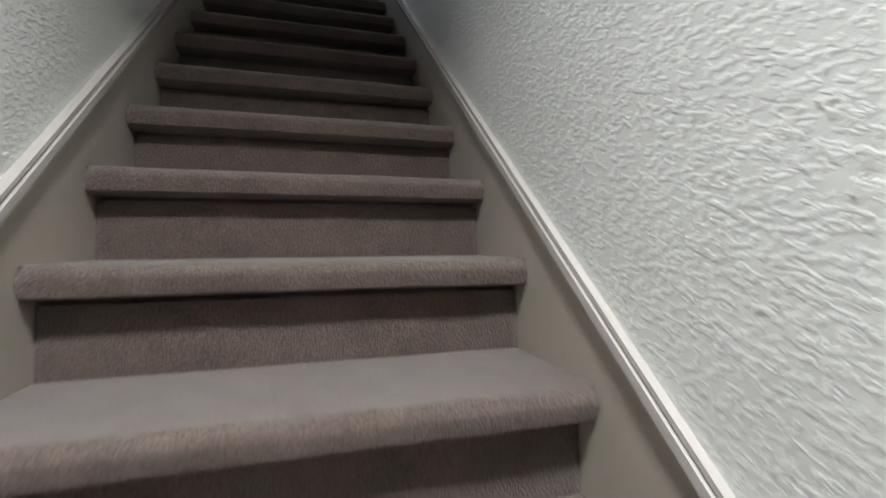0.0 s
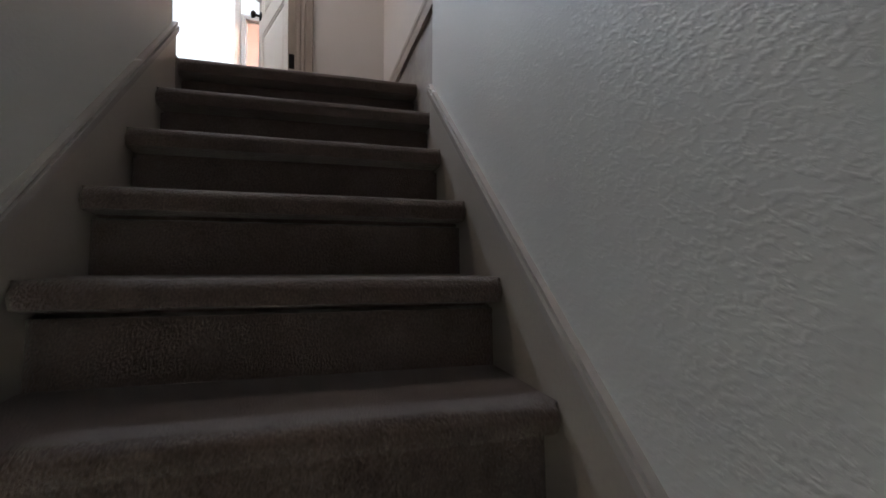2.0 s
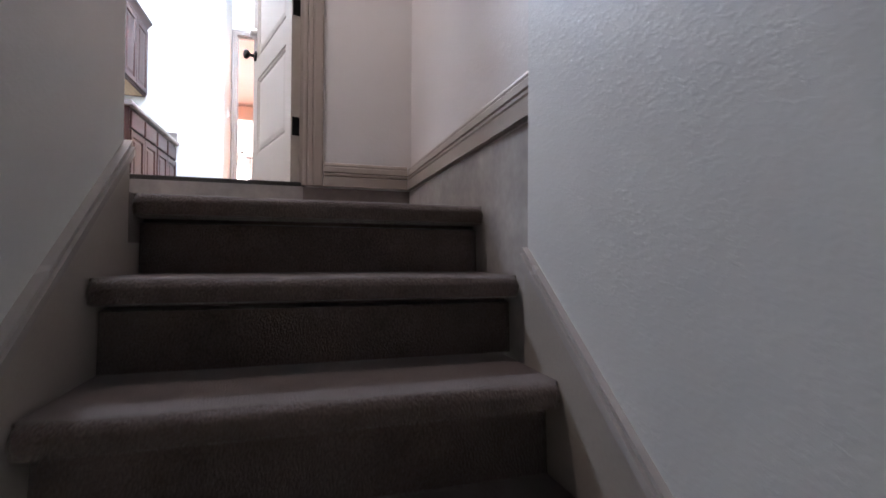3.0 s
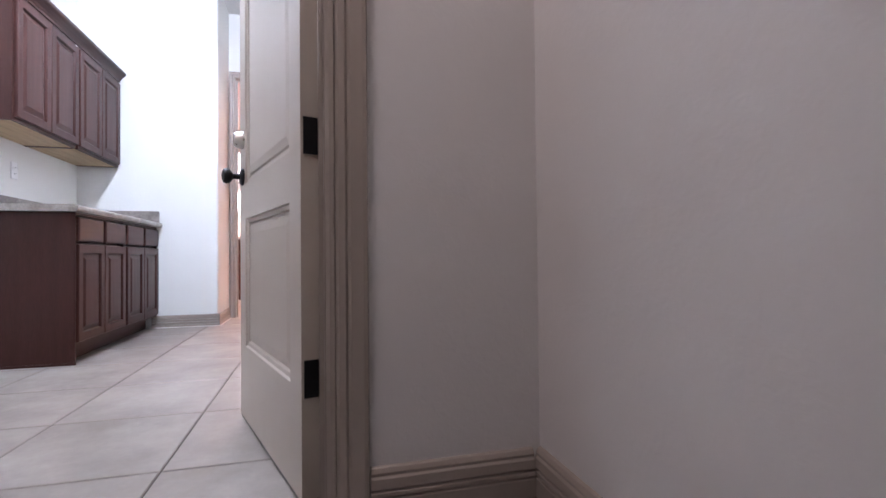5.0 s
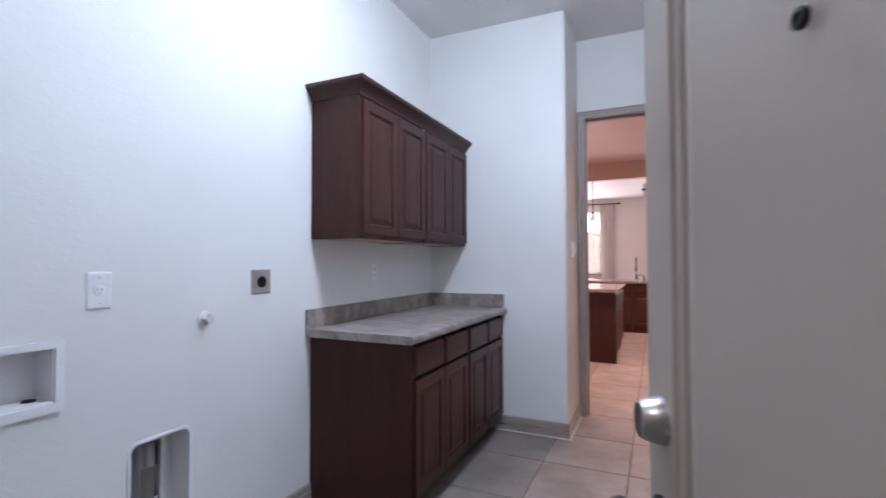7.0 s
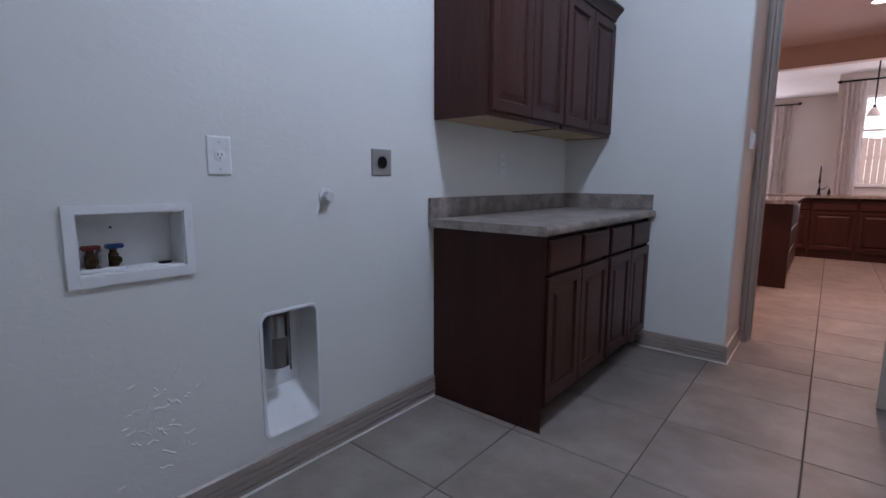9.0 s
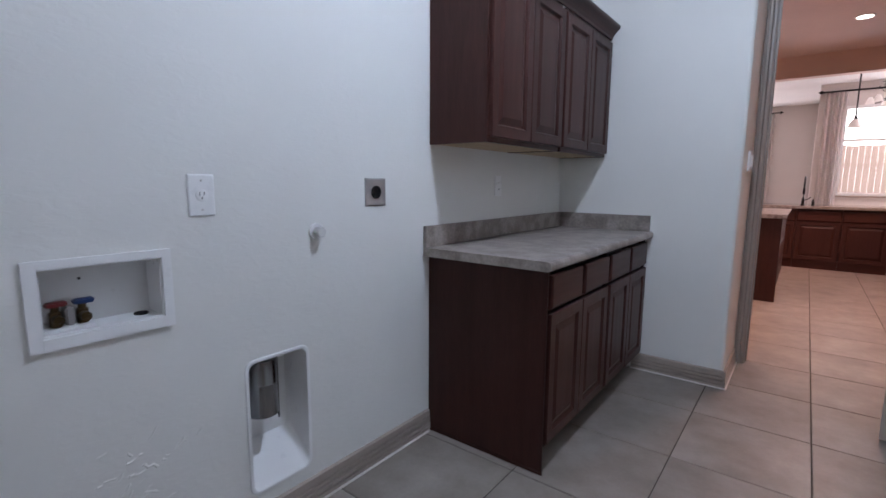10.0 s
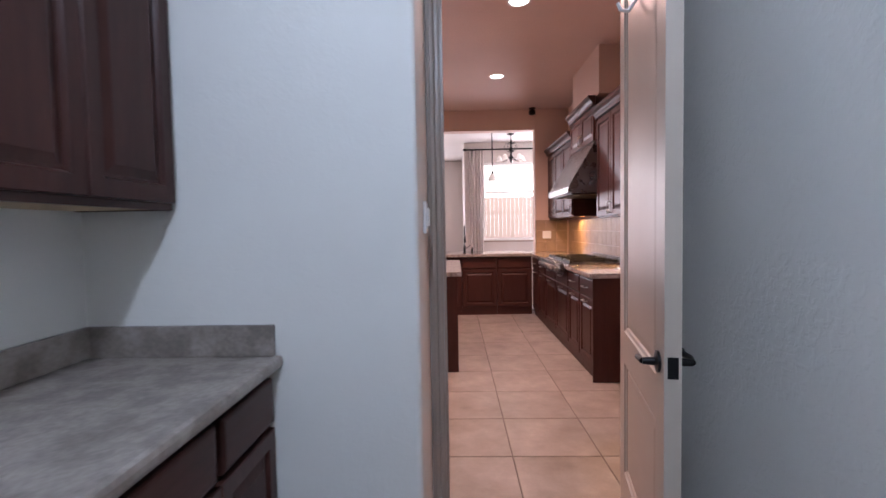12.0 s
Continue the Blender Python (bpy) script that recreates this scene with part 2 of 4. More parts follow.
gb.inputs["Transmission Weight"].default_value, gb.inputs["Roughness"].default_value, gb.inputs["IOR"].default_value = 1.0, 0.0, 1.45


# ---- mesh helpers ----


def box(bm, x0, x1, y0, y1, z0, z1):
    v = [bm.verts.new(p) for p in ((x0, y0, z0), (x1, y0, z0), (x1, y1, z0), (x0, y1, z0), (x0, y0, z1), (x1, y0, z1), (x1, y1, z1), (x0, y1, z1))]
    return [bm.faces.new([v[i] for i in f]) for f in ((0, 3, 2, 1), (4, 5, 6, 7), (0, 1, 5, 4), (1, 2, 6, 5), (2, 3, 7, 6), (3, 0, 4, 7))]


def boxes(*list_of_boxes, bevel=0.0, segments=2):
    bm = bmesh.new()
    for b in list_of_boxes:
        box(bm, *b)
    if bevel:
        bmesh.ops.bevel(bm, geom=bm.edges[:], offset=bevel, segments=segments, affect="EDGES", clamp_overlap=True)
    return bm


def finish(name, bm, material, smooth=False):
    bmesh.ops.recalc_face_normals(bm, faces=bm.faces[:])
    me = bpy.data.meshes.new(name)
    bm.to_mesh(me)
    bm.free()
    me.materials.append(material)
    if smooth:
        me.shade_smooth()
        me.set_sharp_from_angle(angle=radians(38))
    return me


def part(name, bm, material, parent, label="", loc=(0, 0, 0), smooth=False):
    ob = new(name, finish(name, bm, material, smooth))
    ob.parent, ob.location = parent, loc
    return tagged(ob, label) if label else ob


def thing(name, loc, label, category, group="", turn=0):
    ob = new(name)
    ob.empty_display_size = 0.1
    ob.matrix_world = pose(*loc, 0, 0, turn)
    return tagged(ob, label, category, group)


def structure(name, bm, material, label, category, smooth=False):
    return tagged(new(name, finish(name, bm, material, smooth)), label, category, kind="structure")


def lathe(profile, segments=24, axis="z", at=(0, 0, 0)):
    """A turned body from (radius, height) pairs, round the given axis."""
    bm = bmesh.new()
    rings = []
    for r, h in profile:
        ring = []
        for i in range(segments):
            a = 2 * math.pi * i / segments
            p = (r * math.cos(a), r * math.sin(a), h)
            p = {"z": p, "x": (p[2], p[0], p[1]), "y": (p[0], p[2], p[1])}[axis]
            ring.append(bm.verts.new((p[0] + at[0], p[1] + at[1], p[2] + at[2])))
        rings.append(ring)
    for a, b in zip(rings, rings[1:]):
        for i in range(segments):
            bm.faces.new((a[i], a[(i + 1) % segments], b[(i + 1) % segments], b[i]))
    bm.faces.new(rings[0])
    bm.faces.new(rings[-1])
    bmesh.ops.recalc_face_normals(bm, faces=bm.faces[:])
    return bm


def tube(points, radius, segments=10):
    """A round bar along a line of points."""
    bm = bmesh.new()
    pts = [Vector(p) for p in points]
    rings = []
    for i, p in enumerate(pts):
        d = (pts[min(i + 1, len(pts) - 1)] - pts[max(i - 1, 0)]).normalized()
        q = d.to_track_quat("Z", "Y")
        rings.append([bm.verts.new(p + q @ Vector((radius * math.cos(a), radius * math.sin(a), 0)))
                      for a in (2 * math.pi * k / segments for k in range(segments))])
    for a, b in zip(rings, rings[1:]):
        for i in range(segments):
            bm.faces.new((a[i], a[(i + 1) % segments], b[(i + 1) % segments], b[i]))
    bm.faces.new(rings[0])
    bm.faces.new(rings[-1])
    return bm


def extrude(profile, a, b, axis="x"):
    """A closed profile drawn out along an axis from a to b: (y, z) along x, (x, z) along y, (x, y) along z."""
    bm = bmesh.new()

    def at(p, t):
        return {"x": (t, p[0], p[1]), "y": (p[0], t, p[1]), "z": (p[0], p[1], t)}[axis]
    lo = [bm.verts.new(at(p, a)) for p in profile]
    hi = [bm.verts.new(at(p, b)) for p in profile]
    n = len(profile)
    for i in range(n):
        bm.faces.new((lo[i], lo[(i + 1) % n], hi[(i + 1) % n], hi[i]))
    bm.faces.new(lo)
    bm.faces.new(hi)
    return bm


def lofted(u0, u1, v0, v1, rings, back):
    """A moulded panel in the plane x = 0 that faces +x: rings of (inset, depth) from the rim inwards; back: x of its back."""
    bm = bmesh.new()
    loops = []
    for inset, depth in [(0, back)] + list(rings):
        loops.append([bm.verts.new(p) for p in ((depth, u0 + inset, v0 + inset), (depth, u1 - inset, v0 + inset),
                                                (depth, u1 - inset, v1 - inset), (depth, u0 + inset, v1 - inset))])
    for a, b in zip(loops, loops[1:]):
        for i in range(4):
            bm.faces.new((a[i], a[(i + 1) % 4], b[(i + 1) % 4], b[i]))
    bm.faces.new(loops[0])
    bm.faces.new(loops[-1])
    return bm


RAISED = [(0.0, 0.015), (0.003, 0.019), (0.048, 0.019), (0.052, 0.014), (0.056, 0.006), (0.063, 0.006), (0.086, 0.0155), (0.089, 0.0165)]
SLAB = [(0.0, 0.012), (0.004, 0.017), (0.009, 0.019), (0.014, 0.0195)]
BASEPROF = [(0, 0), (0.017, 0), (0.017, 0.020), (0.009, 0.0225), (0.009, 0.025), (0.017, 0.0275), (0.017, 0.044), (0.008, 0.0465), (0.008, 0.049), (0.0155, 0.0515),
            (0.0155, 0.066), (0.007, 0.0685), (0.007, 0.071), (0.0135, 0.0735), (0.0125, 0.102), (0.004, 0.108), (0, 0.108)]
LANDPROF = [(0, 0), (0.021, 0), (0.021, 0.046), (0.012, 0.049), (0.020, 0.053), (0.020, 0.062), (0.011, 0.066), (0.019, 0.070), (0.017, 0.092), (0.012, 0.097),
            (0.013, 0.104), (0.008, 0.114), (0, 0.118)]


def baseboard(name, axis, wall, side, a, b, z=0.0, material=None, label="beige moulded baseboard"):
    """A moulded board along a wall: axis it runs along, the wall's plane, the side (+1 or -1) that it stands out to."""
    prof = [(wall + side * d, z + h) for d, h in BASEPROF]
    return structure(name, extrude(prof, a, b, axis), material or TRIM, label, "baseboard")


# ---- structure: laundry room ----
CZ = 3.10                      # ceiling
RX = 2.08                      # laundry wall beside the two doors
DX0, DX1, DH = 1.16, 1.958, 2.44   # stair doorway
KX0, KX1, KH = 1.150, 1.960, 2.44  # kitchen doorway


# wall behind the cabinets, with the two sunk boxes cut through its face
wy0, wy1 = -3.402, 0.0
wb = (-2.885, -2.619, 0.842, 1.007)     # washer box opening
vb = (-2.388, -2.158, 0.165, 0.624)     # dryer vent opening
structure("wall_west", boxes((-0.16, 0, wy0, wb[0], 0, CZ), (-0.16, 0, wb[0], wb[1], 0, wb[2]), (-0.16, 0, wb[0], wb[1], wb[3], CZ),
                             (-0.16, 0, wb[1], vb[0], 0, CZ), (-0.16, 0, vb[0], vb[1], 0, vb[2]), (-0.16, 0, vb[0], vb[1], vb[3], CZ),
                             (-0.16, 0, vb[1], wy1, 0, CZ)), WALL, "white textured plaster wall behind the cabinets", "wall")


def stub_profile():
    r, pts = 0.022, [(0, 0)]
    for k in range(7):
        a = -math.pi / 2 + math.pi / 2 * k / 6
        pts.append((1.088 - r + r * math.cos(a), r + r * math.sin(a)))
    return pts + [(1.088, 0.55), (0, 0.55)]


structure("wall_stub", extrude(stub_profile(), 0, CZ, "z"), WALL, "white plaster stub wall with a rounded corner", "wall", smooth=True)
structure("wall_kitchen_door", boxes((-0.16, KX0 - 0.015, 0.552, 0.67, 0, CZ), (KX1 + 0.015, RX + 0.12, 0.552, 0.67, 0, CZ),
                                     (KX0 - 0.015, KX1 + 0.015, 0.552, 0.67, KH + 0.015, CZ)), WALL, "white plaster wall round the kitchen doorway", "wall")
structure("wall_east", boxes((RX, RX + 0.12, -3.402, 0.552, 0, CZ)), EASTWALL, "pale blue-white textured plaster wall beside the kitchen door", "wall")
structure("wall_stair_door", boxes((-0.16, DX0 - 0.015, -3.49, -3.402, -0.6, CZ), (DX1 + 0.015, 2.64, -3.49, -3.402, -0.6, CZ),
                                   (DX0 - 0.015, DX1 + 0.015, -3.49, -3.402, DH + 0.015, CZ), (DX0 - 0.015, DX1 + 0.015, -3.485, -3.402, -0.6, -0.008)),
          LANDWALL, "cream plaster wall round the stair doorway", "wall")
structure("ceiling_laundry", boxes((-0.16, RX + 0.12, -3.402, 0.67, CZ, CZ + 0.1)), CEIL, "plain white textured ceiling", "ceiling")
baseboard("baseboard_west_1", "y", 0, 1, -3.402, -1.462)
structure("baseboard_stub", extrude([(-d, h) for d, h in BASEPROF], 0.56, 1.103, "x"), TRIM, "beige moulded baseboard on the stub wall", "baseboard")
structure("baseboard_return", extrude([(1.088 + d, h) for d, h in BASEPROF], -0.0155, 0.53, "y"), TRIM, "beige moulded baseboard round the corner", "baseboard")
baseboard("baseboard_east", "y", RX, -1, -3.402, 0.552)
# bead of pale caulk between the boards and the tiles
BEAD = [(0, 0.0005), (0.0075, 0.0005), (0.0055, 0.0045), (0, 0.0065)]
structure("caulk_bead_west", extrude([(0.0175 + d, h) for d, h in BEAD], -3.402, -1.475, "y"), CAULK, "pale caulk bead along the baseboard", "caulk bead")
structure("caulk_bead_stub", extrude([(-0.0175 - d, h) for d, h in BEAD], 0.56, 1.1135, "x"), CAULK, "pale caulk bead along the baseboard", "caulk bead")
structure("caulk_bead_return", extrude([(1.1055 + d, h) for d, h in BEAD], -0.0175, 0.53, "y"), CAULK, "pale caulk bead along the baseboard", "caulk bead")


def casing(name, x0, x1, h, y_face, out, z=0.0, width=0.085):
    """Moulded casing round a doorway, on the wall face y_face; out: -1 towards -y."""
    prof = [(0, 0), (0, 0.010), (0.008, 0.013), (0.018, 0.013), (0.0215, 0.009), (0.028, 0.018), (0.042, 0.020), (0.048, 0.0145), (0.055, 0.020), (width - 0.012, 0.021),
            (width - 0.004, 0.018), (width, 0.010), (width, 0)]
    ob = thing(name, ((x0 + x1) / 2, y_face, z), "beige moulded door casing", "door casing")
    tagged(ob, kind="structure")
    mx = (x0 + x1) / 2
    for side, xe in ((-1, x0), (1, x1)):
        bm = bmesh.new()
        lo = [bm.verts.new((xe - mx + side * u, out * d, 0)) for u, d in prof]
        hi = [bm.verts.new((xe - mx + side * u, out * d, h - z + u)) for u, d in prof]
        for i in range(len(prof)):
            j = (i + 1) % len(prof)
            bm.faces.new((lo[i], lo[j], hi[j], hi[i]))
        bm.faces.new(lo)
        bm.faces.new(hi)
        part("side_casing", bm, TRIM, ob)
    bm = bmesh.new()
    a = [bm.verts.new((x0 - mx - u, out * d, h - z + u)) for u, d in prof]
    b = [bm.verts.new((x1 - mx + u, out * d, h - z + u)) for u, d in prof]
    for i in range(len(prof)):
        j = (i + 1) % len(prof)
        bm.faces.new((a[i], a[j], b[j], b[i]))
    bm.faces.new(a)
    bm.faces.new(b)
    part("head_casing", bm, TRIM, ob)
    return ob


def jamb(name, x0, x1, h, y0, y1, stop_y0, stop_y1):
    """The lining of a doorway with its stop."""
    ob = thing(name, ((x0 + x1) / 2, (y0 + y1) / 2, 0), "beige painted door lining with a stop", "door frame")
    tagged(ob, kind="structure")
    mx, my = (x0 + x1) / 2, (y0 + y1) / 2
    for nm, b in (("side_jamb", (x0 - 0.0149, x0, y0, y1, 0, h)), ("side_jamb", (x1, x1 + 0.0149, y0, y1, 0, h)), ("head_jamb", (x0 - 0.0149, x1 + 0.0149, y0, y1, h, h + 0.0149)),
                  ("stop", (x0, x0 + 0.011, stop_y0, stop_y1, 0, h)), ("stop", (x1 - 0.011, x1, stop_y0, stop_y1, 0, h)), ("stop", (x0 + 0.011, x1 - 0.011, stop_y0, stop_y1, h - 0.011, h))):
        part(nm, boxes((b[0] - mx, b[1] - mx, b[2] - my, b[3] - my, b[4], b[5]), bevel=0.0015), TRIM, ob)
    return ob


jamb("door_frame_1", DX0, DX1, DH, -3.493, -3.399, -3.465, -3.447)
casing("door_casing_1", DX0 - 0.004, DX1 + 0.004, DH + 0.004, -3.491, -1, width=0.095)
casing("door_casing_2", DX0 - 0.004, DX1 + 0.004, DH + 0.004, -3.401, 1)
jamb("door_frame_2", KX0, KX1, KH, 0.549, 0.673, 0.596, 0.63)
casing("door_casing_3", KX0 - 0.002, KX1 + 0.002, KH + 0.004, 0.551, -1, width=0.058)
casing("door_casing_4", KX0 - 0.004, KX1 + 0.004, KH + 0.004, 0.671, 1)
structure("threshold_1", boxes((DX0 + 0.001, DX1 - 0.001, -3.51, -3.402, -0.006, 0.014), bevel=0.004), THRESH, "dark metal threshold of the stair doorway", "threshold")

# ---- structure: stairwell ----
XL, XR = 1.572, 2.450          # faces of the two skirts
RUN, RISE, NOSE_Y, LAND_Z = 0.2445, 0.1965, -4.515, -0.181
STEPS = 15
BOT_Z = LAND_Z - RISE * STEPS
BOT_Y = NOSE_Y - RUN * (STEPS - 2) - 0.11   # the lowest tread is cut short
HX0, HX1, HY0 = 0.9, 2.62, -10.3    # bottom hall


def nose_z(y):
    return LAND_Z + (y - NOSE_Y) * RISE / RUN


structure("wall_stair_east", boxes((XR + 0.009, 2.64, HY0, -4.835, BOT_Z - 0.1, CZ)), STAIRWALL, "grey-white wall with heavy knockdown texture", "wall")
structure("wall_landing_east", boxes((2.488, 2.64, -4.835, -3.49, -0.65, CZ)), LANDWALL, "cream plaster wall of the landing", "wall")
structure("wall_stair_west", boxes((XL - 0.13, XL - 0.012, BOT_Y + 0.3, -4.528, BOT_Z - 0.1, CZ)), STAIRWALL, "grey-white textured wall beside the stairs", "wall")
structure("wall_landing_west", boxes((0.28, 0.40, -4.56, -3.49, -0.6, CZ), (0.28, XL - 0.131, -4.68, -4.56, -0.6, CZ)), LANDWALL, "cream plaster wall closing the landing", "wall")
structure("wall_hall_west", boxes((HX0 - 0.12, HX0, HY0, BOT_Y + 0.3, BOT_Z - 0.1, CZ), (HX0, XL - 0.131, BOT_Y + 0.3, BOT_Y + 0.42, BOT_Z - 0.1, CZ)), STAIRWALL,
          "grey-white wall of the lower hall", "wall")
structure("ceiling_hall", boxes((HX0, XR + 0.0085, HY0, -7.6, -0.68, -0.58), (XL - 0.011, XR + 0.0085, -7.6, -7.5, -0.68, CZ - 0.001)), CEIL, "white ceiling of the lower hall", "ceiling")
structure("wall_hall_south", boxes((HX0 - 0.12, 1.05, HY0 - 0.15, HY0, BOT_Z - 0.1, CZ), (1.05, 2.62, HY0 - 0.15, HY0, BOT_Z - 0.1, CZ)), STAIRWALL, "grey-white wall of the lower hall", "wall")
# the low stretch and bulkhead are unseen, added to keep landing light off the stairs
structure("ceiling_stair", boxes((0.28, 2.62, -5.0, -3.49, CZ, CZ + 0.1), (XL - 0.011, XR + 0.0085, -7.5, -5.0, 1.95, 2.05), (XL - 0.011, XR + 0.0085, -5.0, -4.9, 1.95, CZ - 0.001)), CEIL, "plain white ceiling with an unseen low part blocking light from the stairs", "ceiling")
structure("floor_hall", boxes((HX0 - 0.12, 2.62, HY0 - 0.15, BOT_Y + 0.02, BOT_Z - 0.1, BOT_Z)), CARPET, "taupe carpet of the lower hall", "floor")
structure("floor_landing", boxes((0.40, 2.4785, NOSE_Y + 0.24, -3.491, LAND_Z - 0.12, LAND_Z - 0.0005)), CARPET, "taupe carpet of the landing", "floor")
structure("landing_base", boxes((0.40, XL - 0.0005, -4.5265, -4.2, -0.9, LAND_Z - 0.1205)), SKIRT, "painted board below the edge of the landing", "baseboard")
structure("floor_landing_side", boxes((0.40, XL + 0.0005, -4.527, NOSE_Y + 0.24, LAND_Z - 0.12, LAND_Z - 0.0005)), CARPET, "taupe carpet beside the stair head", "floor")


def step_profile(depth):
    """Carpet over one step: riser, rounded nosing and tread, as (y, z) from the nosing's front and the tread's top."""
    pts = [(0.060, -RISE), (0.060, -0.070), (0.086, -0.066), (0.086, -0.0565), (0.024, -0.0545), (0.008, -0.050)]
    for k in range(9):
        a = math.pi * 0.96 + (math.pi / 2 - math.pi * 0.96) * k / 8
        pts.append((0.026 + 0.026 * math.cos(a), -0.026 + 0.026 * math.sin(a)))
    return [(p[0], p[1]) for p in pts] + [(depth, 0), (depth, -0.10), (0.08, -RISE)]


def step_mesh(name, x0, x1, depth):
    """The nosing is drawn in slices that bulge and sag a little, as stretched carpet does."""
    bm = bmesh.new()
    prof = step_profile(depth)
    rows = []
    cuts = [0, 0.006, 0.02] + [0.02 + (x1 - x0 - 0.04) * k / 14 for k in range(1, 14)] + [x1 - x0 - 0.02, x1 - x0 - 0.006, x1 - x0]
    for i, c in enumerate(cuts):
        e = 0.008 if i in (0, len(cuts) - 1) else (0.002 if i in (1, len(cuts) - 2) else 0)
        row = []
        for j, (y, z) in enumerate(prof):
            front = 1 <= j <= 12
            dy = noise.noise((c * 5, j * 0.25, 3.1)) * 0.0035 if front else 0
            dz = noise.noise((c * 4, j * 0.25, 9.7)) * 0.0022 if 3 <= j <= 13 else 0
            row.append(bm.verts.new((x0 + c, y + dy + (e if front else 0), z + dz - (e if 6 <= j <= 12 else 0))))
        rows.append(row)
    n = len(prof)
    for a, b in zip(rows, rows[1:]):
        for i in range(n):
            bm.faces.new((a[i], a[(i + 1) % n], b[(i + 1) % n], b[i]))
    bm.faces.new(rows[0])
    bm.faces.new(rows[-1])
    return finish(name, bm, CARPET, smooth=True)


stairs = thing("staircase", ((XL + XR) / 2, BOT_Y, BOT_Z), "steep straight staircase covered in worn taupe carpet", "staircase")
tagged(stairs, kind="structure")
mid = (XL + XR) / 2
step_me = step_mesh("step", XL - mid + 0.001, XR - mid - 0.001, RUN + 0.07)
top_me = step_mesh("top_step", XL - mid + 0.001, 2.4785 - mid, RUN + 0.07)
second_me = step_mesh("second_step", XL - mid + 0.001, 2.4775 - mid, RUN + 0.07)
for k in range(STEPS):
    ob = new("step", (top_me, second_me)[k] if k < 2 else step_me)
    ob.parent, ob.location = stairs, (0, max(NOSE_Y - RUN * k - BOT_Y, 0), LAND_Z - RISE * k - BOT_Z)


def skirt(name, x_face, x_wall, side, y_top, label):
    """Sloping skirt board beside the steps, with its moulded cap."""
    ob = thing(name, (x_face, BOT_Y, BOT_Z), label, "stair skirt")
    tagged(ob, kind="structure")

    def sl(y, up):
        return (y - BOT_Y, nose_z(y) + up - BOT_Z)
    y_end = BOT_Y - 0.02
    part("board", extrude([sl(y_end, -0.34), sl(y_top, -0.34), sl(y_top, 0.0842), sl(y_end, 0.0842)], 0, x_wall - x_face + 0.02 * side, "x"), SKIRT, ob)
    for lo, hi, d in ((0.0845, 0.0895, -0.005), (0.0950, 0.1150, -0.011), (0.1195, 0.1300, -0.006)):
        part("cap_moulding", extrude([sl(y_end, lo), sl(y_top, lo), sl(y_top, hi), sl(y_end, hi)], side * d, x_wall - x_face + 0.02 * side, "x"), CAPTRIM, ob)
    # dark strip behind the mouldings: the grooves' shade put into its colour
    part("cap_groove", extrude([sl(y_end, 0.0895), sl(y_top, 0.0895), sl(y_top, 0.1195), sl(y_end, 0.1195)], 0.002 * side, x_wall - x_face + 0.018 * side, "x"), DARKBOARD_SHADE, ob, "dark strip painting the shade in the cap grooves")
    return ob


skirt("skirt_east", XR, XR + 0.009, 1, -4.837, "taupe painted stair skirt with a lighter moulded cap")
skirt("skirt_west", XL, XL - 0.012, -1, -4.524, "taupe painted stair skirt with a lighter moulded cap")
# boards between the landing carpet and the wall above it
structure("landing_skirt_east", boxes((2.479, 2.4875, -4.833, -3.492, -0.64, -0.011)), RAWBOARD, "scuffed grey board below the landing baseboard", "baseboard")
structure("landing_skirt_north", boxes((0.41, 2.4785, -3.500, -3.4915, LAND_Z - 0.02, -0.008)), DARKBOARD_SHADE, "unpainted brown board below the baseboard", "baseboard")
structure("landing_skirt_joint", boxes((DX0 - 0.06, DX1 + 0.008, -3.513, -3.5005, LAND_Z - 0.02, -0.0065), bevel=0.002), RAWBOARD, "painted riser board under the threshold", "baseboard")
structure("baseboard_landing_east", extrude([(2.488 - d, h) for d, h in LANDPROF], -4.833, -3.493, "y"), TRIM, "beige moulded baseboard of the landing", "baseboard")
structure("baseboard_landing_north", extrude([(-3.491 - d, h) for d, h in LANDPROF], DX1 + 0.1005, 2.4655, "x"), TRIM, "beige moulded baseboard beside the doorway", "baseboard")
structure("baseboard_landing_north_2", extrude([(-3.491 - d, h) for d, h in LANDPROF], 0.41, DX0 - 0.1005, "x"), TRIM, "beige moulded baseboard beside the doorway", "baseboard")

# ---- floors of laundry and kitchen: mortar bed here, tiles at the end ----
structure("floor", boxes((-0.16, RX + 0.12, -3.402, 0.6, -0.1, -0.004), (-2.4, 3.1, 0.6, 6.3, -0.1, -0.004)), GROUT, "grey-brown grout under the floor tiles", "floor")


